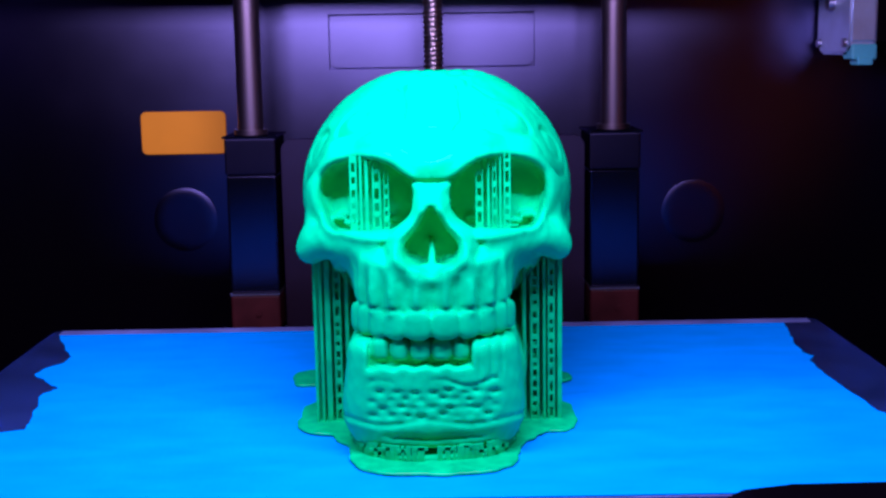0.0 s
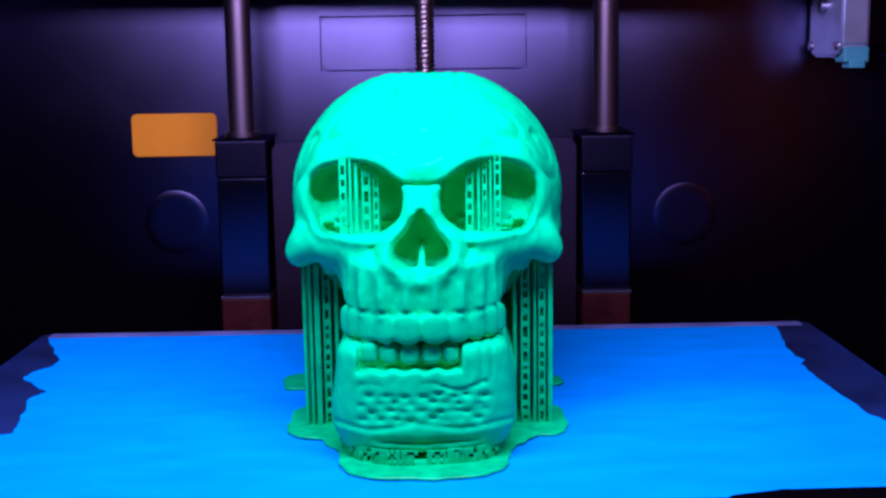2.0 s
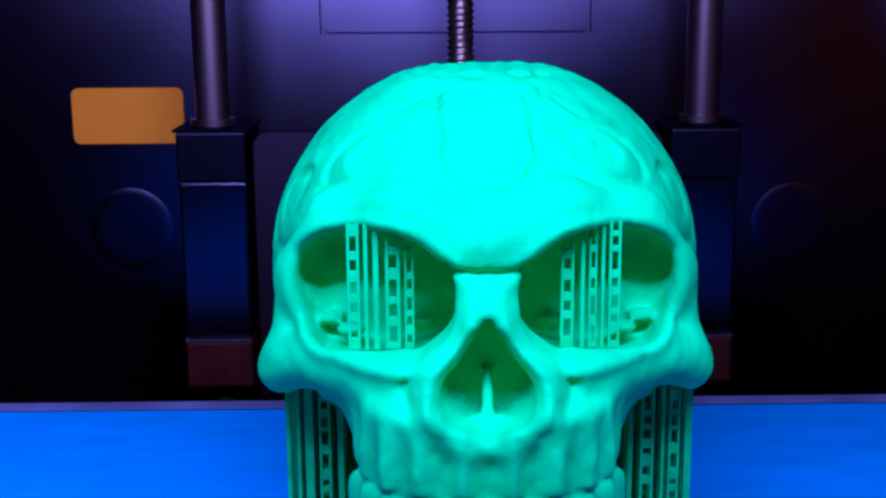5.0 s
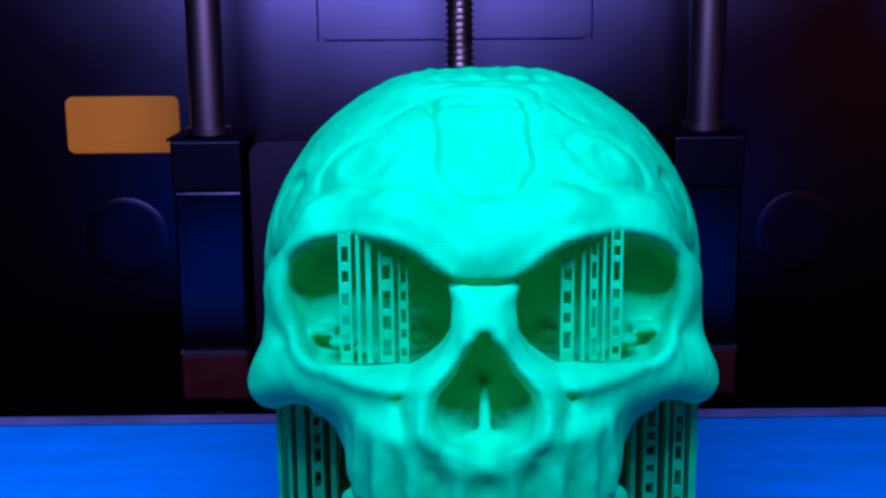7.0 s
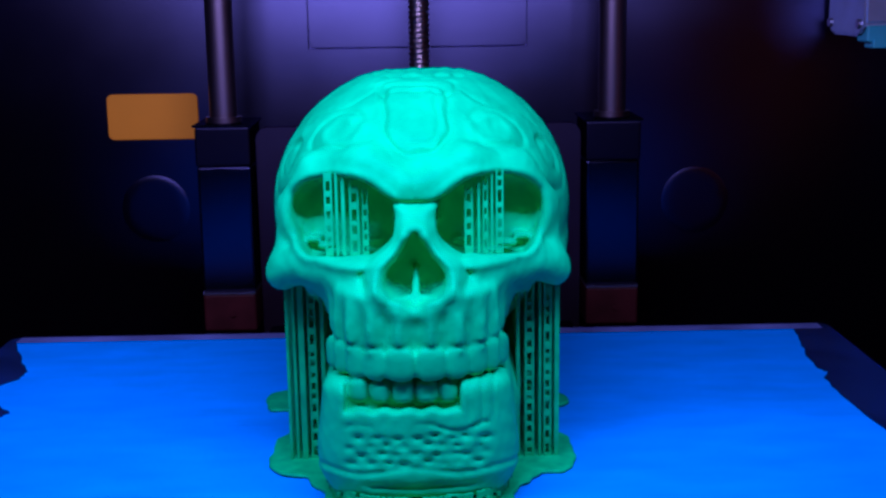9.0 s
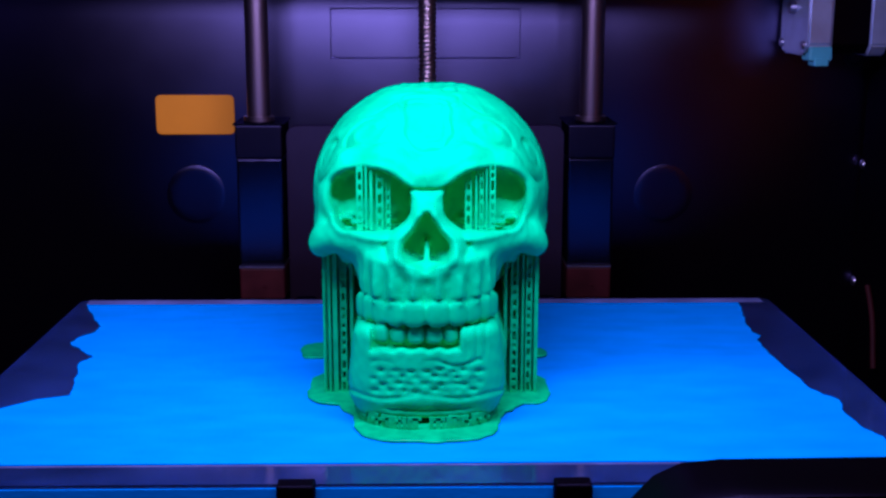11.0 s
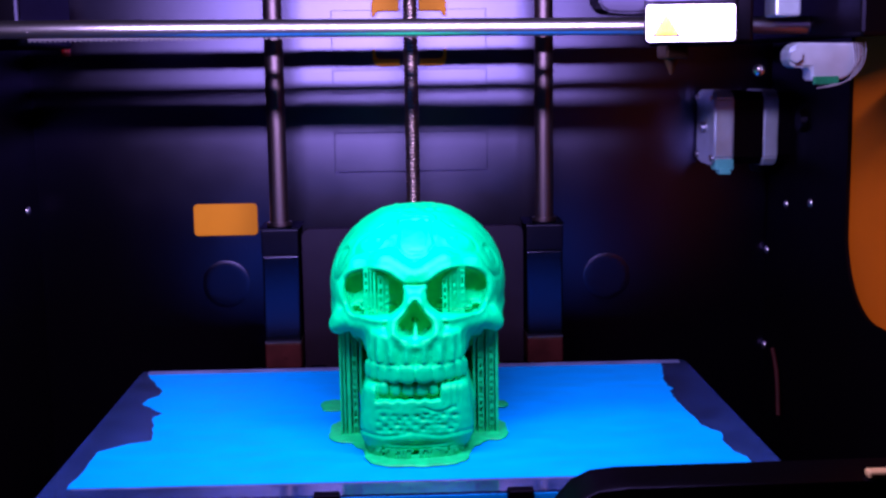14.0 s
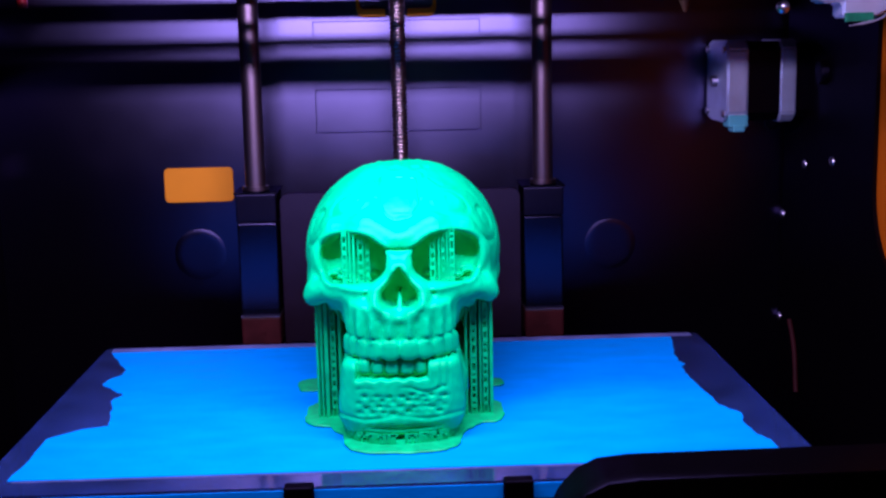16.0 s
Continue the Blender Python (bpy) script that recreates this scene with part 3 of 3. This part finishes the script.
TEETH = ((0.175, 3.00), (0.475, 2.35), (0.735, 2.25), (0.98, 2.30), (1.225, 2.50))


def skull_field(X, Y, Z):
    """Signed distance in mm; x to the side, y to the back, z up."""
    A = np.abs(X)
    d = ell(X, Y, Z, (0, -1.5, 53.8), (33.7, 41.5, 31.3))
    # relief carved over the forehead and temples
    th = np.degrees(np.arctan2(Z - 52, -(Y + 1.5)))
    v = (th - 41) * 0.62
    front = (Y < 8) * np.clip((Z - 66) / 4, 0, 1)

    def plate(u, w, hu, hw, r):
        a, b = np.abs(u) - hu, np.abs(w) - hw
        return np.hypot(np.maximum(a, 0), np.maximum(b, 0)) + np.minimum(np.maximum(a, b), 0) - r

    med = plate(X + 0.06 * v, v - 0.05 * X * X, 2.2, 5.6, 4.4) + 0.25 * np.sin(th * 0.5 + X)
    d += front * (0.60 * bell(med, 0.75) - 0.35 * np.clip(-med / 0.8, 0, 1) + 0.4 * bell(med + 2.3, 0.5) * np.clip((X + 3) / 3, 0, 1))
    d += front * 0.55 * bell(plate(X, v - 10.5, 6.0, 1.5, 2.0), 0.5)
    # flowing scrolls on both sides of the medallion
    ang = np.arctan2(v + 1.0, A - 16.0)
    spiral = np.hypot(A - 16.0, v + 1.0) - 6.3 + 1.5 * ang / np.pi
    d += front * 0.55 * bell(spiral, 0.6) * np.clip(np.sin(ang + 0.5) + 0.75, 0, 1)
    d -= front * 0.35 * bell(spiral + 2.6, 1.0)
    d += front * 0.5 * bell(v - 9.0 - 2.6 * np.sin(A * 0.32), 0.6) * np.clip((A - 8) / 2, 0, 1)
    d += front * 0.45 * bell(v + 8.5 - 0.45 * (A - 12), 0.6) * np.clip((A - 12) / 2, 0, 1)
    d += front * 0.10 * np.sin(X * 0.9 + 1.5 * np.sin(th * 0.11)) * np.sin(th * 0.33 + np.sin(A * 0.5))
    sidew = np.clip((A - 22) / 4, 0, 1) * np.clip((Z - 54) / 4, 0, 1)
    sw = np.hypot(Y + 17, Z - 66)
    d += sidew * 0.95 * (bell(sw - 3.4, 0.8) + bell(sw - 8.0, 0.9) + bell(sw - 13.5, 1.0)) * (0.65 + 0.35 * np.sin(Y * 0.6 + Z * 0.35))
    # temple hollows, lower back of the head, face
    d = smax(d, -ell(A, Y, Z, (43, -29, 57), (13.5, 15, 13)), 5)
    d = smin(d, ell(X, Y, Z, (0, 10, 36), (30, 27, 19)), 6)
    d = smin(d, ell(X, Y, Z, (0, -26, 45), (25, 22.5, 18)), 5)
    d = smax(d, -ell(A, Y, Z, (29.5, -20, 24), (9.5, 22, 15)), 3)
    d = smin(d, ell(X, Y, Z, (0, -35.5, 37), (17.4, 17.5, 12.5)), 3)
    # brow, orbit rims, cheekbones
    d = smin(d, cap(A, Y, Z, (1.5, -42.0, 63.2), (10.5, -38.5, 67.0), 2.6, 2.2), 5)
    d = smin(d, cap(A, Y, Z, (10.5, -38.5, 67.0), (21.0, -32.6, 65.4), 2.0, 1.2), 7)
    d = smin(d, cap(A, Y, Z, (21.0, -32.6, 65.4), (26.4, -30.0, 57.5), 1.2, 1.5), 7)
    d = smin(d, cap(A, Y, Z, (26.6, -30.0, 57.5), (28.2, -31.0, 47), 1.6, 2.2), 4)
    d = smin(d, cap(A, Y, Z, (12, -45.5, 46.4), (26.6, -33.0, 45.2), 2.4, 2.4), 4)
    d = smin(d, cap(A, Y, Z, (24.0, -36.0, 47.3), (28.6, -31.5, 43.6), 2.2, 2.2), 4)
    d = smin(d, cap(A, Y, Z, (28.8, -31.0, 43.2), (30.6, -5, 45.5), 2.2, 2.4), 3)
    d = smin(d, cap(A, Y, Z, (4.4, -41.8, 55.6), (7.8, -49.8, 45.5), 1.2, 2.3), 5)
    # hollows under the cheekbones, with a crisp upper edge, and the slanting canine fossa
    d = smax(d, -smax(smax(18.6 - A + 0.05 * np.maximum(Z - 34, 0) ** 1.5, Z - 41.4 + 0.12 * (A - 20) + 0.32 * np.maximum(Y + 38, 0), 4), Y + 26, 3), 0.6)
    d = smax(d, -cap(A, Y, Z, (19.5, -53.0, 43.5), (22.5, -48.0, 40.0), 2.0, 3.4), 3)
    # upper jaw: an upright horseshoe
    mx = ((A / 17.0) ** 3.0 + (np.abs(Y + 35.5) / 19.7) ** 3.0) ** (1 / 3.0)
    d = smin(d, smax((mx - 1) * 16, np.abs(Z - 36.0) - 8.4, 1.5), 2.6)
    # eye sockets under slanting brows
    ea, ez = np.abs(A - 15.0) / 11.3, np.abs(Z - 57.1) / 7.8
    e = ((ea ** 2.3 + ez ** 2.3) ** (1 / 2.3) - 1) * 8.6
    e = e + 0.004 * np.maximum(Y + 43, 0) ** 2 - 0.45 * np.clip(Y + 42, 0, 6) * np.clip((55 - Z) / 4, 0, 1) * np.clip((25 - A) / 3, 0, 1)
    slope = ((Z - 64.8) - (A - 10.2) * 0.84) / 1.32
    sock = smax(e, slope, 1.6)
    near = (Y < -26) * 1.0
    d -= near * 0.75 * bell(sock - 1.2, 1.1)
    d = smax(d, -smax(sock, Y + 30.5 - 0.28 * np.maximum(A - 18, 0), 3.0), 0.8)
    for cx, cy, cz, r in ((18.5, -34.0, 50.0, 1.2), (21.5, -31.5, 51.0, 1.0), (9.0, -31.6, 50.6, 0.9)):
        d = smin(d, ell(A, Y, Z, (cx, cy, cz), (r * 1.7, r * 1.3, r * 0.8)), 1.8)
    # nose bridge under the crease of the brow, and the heart-shaped opening in its thick rim
    d = smin(d, cap(X, Y, Z, (0, -39.0, 59.5), (0, -47.0, 55.0), 1.4, 2.0), 4)
    lobes = np.hypot(A - 2.9, Z - 46.0) - 2.95
    t = np.clip((54.4 - Z) / 7.6, 0, 1)
    taper = np.hypot(X, Z - (54.4 - t * 7.6)) - (0.7 + 4.5 * t)
    hole = smin(lobes, taper, 1.4)
    face = (Y < -39) * 1.0
    d -= face * (0.25 + 0.8 * np.clip((Z - 42) / 4, 0, 1)) * bell(hole - 1.6, 1.1) * np.clip((57.5 - Z) / 3, 0, 1)
    d += face * (0.1 + 0.5 * np.clip((Z - 43) / 3, 0, 1)) * bell(hole - 4.2, 0.9) * np.clip((56 - Z) / 4, 0, 1)
    d = smax(d, -smax(hole, Y + 42.5, 1.5), 0.8)
    d = smin(d, cap(X, Y, Z, (0, -48.6, 42.0), (0, -43.6, 47.0), 1.0, 0.6), 1.8)
    d += face * np.clip((6.5 - A) / 2, 0, 1) * 0.8 * bell(Z - 59.9 - 0.03 * A * A, 0.7)
    # roots over the upper teeth and the scalloped gum line
    Z = Z + 1.2
    phi = np.arctan2(X / 17.2, -(Y + 35.5) / 20.0)
    pa = np.abs(phi)
    root = sum(bell(pa - f, 0.09) for f, w in TEETH)
    rootw = np.clip((19 - A) / 2.5, 0, 1) * np.clip((Z - 32.5) / 2, 0, 1) * np.clip((46 - Z) / 7, 0, 1) * (Y < -30)
    d -= rootw * (1.7 * root - 0.8)
    gap = np.minimum.reduce([np.abs(pa - f) for f, w in TEETH])
    d += (Y < -28) * (A < 20) * 0.62 * bell(Z - 35.0 + 1.3 * np.minimum(gap / 0.14, 1.2) ** 2, 0.6)
    # lower jaw: flat front, sides that turn back, an undercut chin
    lean = 0.20 * np.maximum(9 - Z, 0)
    ax_, by = A + 0.12 * np.maximum(Z - 14, 0) + 0.45 * np.maximum(9.5 - Z, 0), np.abs(Y + 34.0 - lean - 1.0)
    side = (ax_ * 0.62 + np.abs(np.minimum(Y + 33.0 - lean, 0)) * 0.785) - 26.8
    qz = np.abs(Z - 15.6)
    j = smax(smax(smax(ax_ - 20.2, by - 22.6, 3), side, 2.5), qz - 12.4, 3.0)
    j = smin(j, cap(A, Y, Z, (16.0, -28, 15), (24, -2, 34), 4.5, 4.2), 4)
    j = smax(j, 3.2 - Z, 1.5)
    # sunk window of the lower teeth, smooth facets beside it
    win = np.maximum(np.maximum(np.abs(X + 2.7) - 11.2, np.abs(Z - 25.4) - 3.1 - 0.3 * np.sin(X * 1.35 + 0.6)), Y + 52.0)
    j = smax(j, -win, 1.1)
    j += (Y < -34) * 0.3 * (bell(X - 10.4, 0.4) + bell(X - 12.8, 0.35) + bell(X - 15.0, 0.35)) * np.clip((Z - 19) / 2, 0, 1)
    # rough, pitted chin with creases
    dents = random.Random(11)
    chin = (Y < -36) * 1.0
    for row, z in enumerate((11.9, 13.6, 15.3, 17.0)):
        for k in range(8):
            x = -12.6 + 3.5 * k + 1.7 * (row % 2) + dents.uniform(-0.7, 0.7)
            if abs(x) < 14.5:
                depth, wide = dents.uniform(0.35, 0.95), dents.uniform(0.9, 1.5)
                j += chin * depth * bell(X - x, wide) * bell(Z - z - dents.uniform(-0.4, 0.4), 0.62)
    j += (Y < -36) * 0.55 * bell(Z - 19.0 - 0.8 * np.sin(X * 0.5 + 0.9), 0.45) * np.clip(0.5 + 0.5 * np.sin(X * 0.27 - 0.6) + X * 0.03, 0, 1) * (A < 14)
    j += (Y < -36) * 0.45 * bell(Z - 10.2 - 0.5 * np.sin(X * 0.35 + 2.0), 0.5)
    j += (Y < -36) * 0.5 * bell(Z - 6.4 - 0.006 * X * X, 0.8) * np.clip((13 - np.abs(X - 1)) / 4, 0, 1)
    d = smin(d, j, 0.8)
    Z = Z - 1.2
    # flat, unfinished crown with a ragged edge
    crown = Z - 83.4 - 0.3 * np.sin(X * 0.9) * np.sin(Y * 0.7) + 0.7 * np.clip((np.hypot(X - 1, Y + 1.5) - 11.5 - 0.7 * np.sin(X * 1.2 + Y)) / 0.8, 0, 1)
    d = smax(d, crown, 0.5)
    # uneven layers, lumpier towards the bed
    lump = np.sin(X * 1.3 + 1.1 * np.sin(Y * 0.9)) * np.sin(Z * 1.5 + 1.3 * np.sin(X * 0.7)) + 0.5 * np.sin(X * 2.1 - Z * 1.2 + Y * 1.6)
    d += 0.04 * lump
    # the bite line
    return smax(d, -np.maximum(np.abs(Z - 27.0 - 0.004 * X * X) - 0.40, Y + 34), 0.4)


def skin(V, org, h):
    """Surface nets: one point in every cell that the surface crosses, joined to quads."""
    ins = V < 0
    nx, ny, nz = V.shape
    c = ins[:-1, :-1, :-1].astype(np.int8)
    tot = np.zeros_like(c)
    offs = [(i, j, k) for i in (0, 1) for j in (0, 1) for k in (0, 1)]
    for i, j, k in offs:
        tot += ins[i:nx - 1 + i, j:ny - 1 + j, k:nz - 1 + k]
    act = (tot > 0) & (tot < 8)
    I, J, K = np.nonzero(act)
    idx = -np.ones(act.shape, np.int32)
    idx[I, J, K] = np.arange(len(I))
    acc, cnt = np.zeros((len(I), 3)), np.zeros(len(I))
    for a in offs:
        for ax in range(3):
            if a[ax]:
                continue
            b = list(a)
            b[ax] = 1
            va, vb = V[I + a[0], J + a[1], K + a[2]], V[I + b[0], J + b[1], K + b[2]]
            m = (va < 0) != (vb < 0)
            t = np.where(m, va / np.where(m, va - vb, 1), 0)
            p = np.tile(np.array(a, float), (len(I), 1))
            p[:, ax] += t
            acc[m] += p[m]
            cnt[m] += 1
    pts = (np.stack([I, J, K], 1) + acc / cnt[:, None]) * h + org
    quads = []
    for ax in range(3):
        sl = [slice(1, -1)] * 3
        lo, hi = list(sl), list(sl)
        lo[ax], hi[ax] = slice(0, -1), slice(1, None)
        a, b = ins[tuple(lo)], ins[tuple(hi)]
        P = np.array(np.nonzero(a != b)).T
        flip = a[tuple(P.T)]
        base = P.copy()
        for q in range(3):
            if q != ax:
                base[:, q] += 1
        u, v = (ax + 1) % 3, (ax + 2) % 3
        eu, ev = np.eye(3, dtype=int)[u], np.eye(3, dtype=int)[v]
        q4 = [idx[tuple((base - eu * du - ev * dv).T)] for du, dv in ((1, 1), (0, 1), (0, 0), (1, 0))]
        q4 = np.stack(q4, 1)
        q4[~flip] = q4[~flip][:, ::-1]
        quads.append(q4)
    return pts, np.concatenate(quads)


def mesh_of(name, pts, quads, mat):
    me = bpy.data.meshes.new(name)
    me.vertices.add(len(pts))
    me.vertices.foreach_set("co", np.asarray(pts, np.float32).ravel())
    me.loops.add(quads.size)
    me.loops.foreach_set("vertex_index", quads.astype(np.int32).ravel())
    me.polygons.add(len(quads))
    me.polygons.foreach_set("loop_start", np.arange(0, quads.size, 4, dtype=np.int32))
    me.polygons.foreach_set("use_smooth", np.ones(len(quads), bool))
    me.update(calc_edges=True)
    me.validate()
    me.materials.append(mat)
    return me


def skull():
    h = 0.5
    ax = [np.arange(a, b, h, dtype=np.float32) for a, b in ((-37, 37.5), (-66, 41), (0.5, 88))]
    X, Y, Z = np.meshgrid(*ax, indexing="ij", sparse=True)
    # the print stands a little turned on the plate
    X = X - 0.5 - 0.035 * (Y + 5)
    V = skull_field(X, Y, Z).astype(np.float32)

    def add(c, r, k, turn):
        """One tooth, blended into the grid round it."""
        s = tuple(slice(max(0, int((c[q] - 7 - ax[q][0]) / h)), int((c[q] + 7 - ax[q][0]) / h)) for q in range(3))
        x, y, z = X[s[0], s[1], :] - c[0], Y[:, s[1], :] - c[1], Z[:, :, s[2]] - c[2]
        u, w = x * math.cos(turn) + y * math.sin(turn), -x * math.sin(turn) + y * math.cos(turn)
        e = (np.abs(u / r[0]) ** 2.6 + np.abs(w / r[1]) ** 2.6 + np.abs(z / r[2]) ** 3.6) ** (1 / 2.9)
        V[s] = smin(V[s], ((e - 1) * min(r)).astype(np.float32), k)

    for i, (f, w) in enumerate(TEETH):
        for sg in (-1, 1):
            p = f * sg
            add((17.3 * math.sin(p), -35.5 - 19.4 * math.cos(p) ** 0.65, 30.5), (w * 0.99, 1.6, 3.4), 0.35, p * 0.8)
    for p, w in ((-11.2, 2.0), (-7.0, 2.0), (-2.6, 2.2), (2.0, 2.2), (6.2, 1.9)):
        add((p, -53.0 + 0.010 * p * p, 24.7), (w * 1.0, 1.6, 2.5), 0.30, 0.03 * p)
    pts, quads = skin(V, np.array([ax[0][0], ax[1][0], ax[2][0]]), h)
    me = mesh_of("printed_skull", pts * 0.001 + np.array([0.0006, 0, 0]), quads, GREEN)
    return tagged(new("printed_skull", me), "green plastic printed skull ornament with carved forehead, standing on supports", "skull")


skull()


# ---- raft and support walls that the print stands on ----
def raft():
    h = 0.5
    ax = [np.arange(u, v, h, dtype=np.float32) for u, v in ((-43, 43), (-69, 42), (-0.6, 2.7))]
    X, Y, Z = np.meshgrid(*ax, indexing="ij", sparse=True)
    d = None
    for cx, cy, rx, ry in ((-0.4, -46, 19.2, 19.6), (0, -37, 23.0, 11.0), (-25.2, -23, 8.2, 13.4), (25.6, -24, 8.2, 13.4), (0, -12, 25, 24), (0, 14, 20, 18), (-34.0, 13.0, 5.0, 7.5), (33.0, 10.0, 3.6, 5.0)):
        px, py = np.abs(X - cx) / rx, np.abs(Y - cy) / ry
        e = ((px ** 3 + py ** 3) ** (1 / 3) - 1) * min(rx, ry)
        d = e if d is None else smin(d, e, 2.5)
    d = d + 0.30 * np.sin(X * 0.55 + 1.0) * np.sin(Y * 0.5) + 0.12 * np.sin(X * 0.9 + Y * 1.1)
    V = smax(d, np.abs(Z - 0.75 - 0.15 * np.sin(X * 0.25) * np.sin(Y * 0.2)) - 0.45, 0.4).astype(np.float32)
    pts, quads = skin(V, np.array([a[0] for a in ax]), h)
    me = mesh_of("print_raft", pts * 0.001, quads, GREEN_SHADED)
    return tagged(new("print_raft", me), "thin uneven green raft under the printed skull", "raft")


raft()


def ladder(bm, x0, x1, y, z0, z1, gap, seed):
    """A support wall seen edge on: two rails with rungs at uneven steps."""
    r = random.Random(seed)
    w = (x1 - x0) * 0.22
    for a, b in ((x0, x0 + w), (x1 - w, x1)):
        box(bm, (a, y - 0.0004, z0), (b, y + 0.0004, z1))
    z = z0
    while z < z1 - 0.0012:
        h = 0.0006 + 0.0010 * r.random()
        box(bm, (x0 + w, y - 0.0003, z), (x1 - w, y + 0.0003, min(z1, z + h)))
        z += h + gap * (0.5 + r.random())


def wall_strip(bm, x0, x1, y, z0, z1):
    box(bm, (x0, y - 0.0005, z0), (x1, y + 0.0005, z1))


def column(label, strips, y, z0, z1, depth, n, mat):
    """A bundle of thin support walls; strips: x from, x to, open or solid."""
    t = thing("support_column", label, "support", (0, 0, 0.001), "print supports")
    for row in range(n):
        yy = y + depth * row / max(1, n - 1)
        for k, (a, b, open_) in enumerate(strips):
            bm = bmesh.new()
            if open_:
                ladder(bm, a, b, yy, z0, z1, 0.0019, k * 7 + row)
            else:
                wall_strip(bm, a, b, yy, z0, z1)
            part("strip", bm, mat, t)
    return t


mm = lambda rows: [(a * 0.001, b * 0.001, o) for a, b, o in rows]
column("slatted green support column in the eye socket", mm([(-18.4, -16.8, 1), (-16.2, -15.7, 0), (-15.0, -14.3, 0), (-13.4, -11.5, 1), (-10.9, -9.7, 1)]), -0.0396, 0.0480, 0.0648, 0.010, 1, GREEN)
column("slatted green support column in the eye socket", mm([(9.6, 11.3, 1), (12.2, 12.7, 0), (13.3, 14.3, 1), (14.9, 15.3, 0), (15.9, 17.4, 1)]), -0.0396, 0.0480, 0.0648, 0.010, 1, GREEN)
column("tall slatted green support column under the cheekbone", mm([(-28.6, -28.0, 0), (-27.1, -26.6, 0), (-25.9, -24.7, 0), (-23.9, -22.2, 1), (-21.2, -20.4, 0)]), -0.0275, 0.0, 0.0392, 0.016, 8, GREEN_SHADED)
column("tall slatted green support column under the cheekbone", mm([(20.8, 21.5, 0), (22.6, 24.6, 1), (25.6, 26.1, 0), (26.7, 28.3, 1), (29.0, 30.0, 0)]), -0.0285, 0.0, 0.0392, 0.016, 8, GREEN_SHADED)
# short posts under the jaw
posts = thing("jaw_support", "short green support posts under the jaw", "support", (0, 0, 0.001), "print supports")
for k in range(46):
    p = -1.5 + 3.0 * k / 45
    x, y = -0.0005 + math.copysign(abs(math.sin(p)) ** 0.8, p) * 0.0182, -0.036 - 0.0218 * abs(math.cos(p)) ** 0.6
    if k % 9 in (4,):
        continue
    bm = bmesh.new()
    w = 0.00035 + 0.0004 * rng.random()
    box(bm, (x - w, y - 0.0003, 0), (x + w, y + 0.0003, 0.0034 + 0.003 * (abs(p) > 1)))
    if k % 3 == 0:
        zz = 0.0012 + 0.002 * rng.random()
        box(bm, (x - w - 0.0008, y - 0.0003, zz), (x + w + 0.0008, y + 0.0003, zz + 0.0007))
    part("post", bm, GREEN_SHADED, posts)
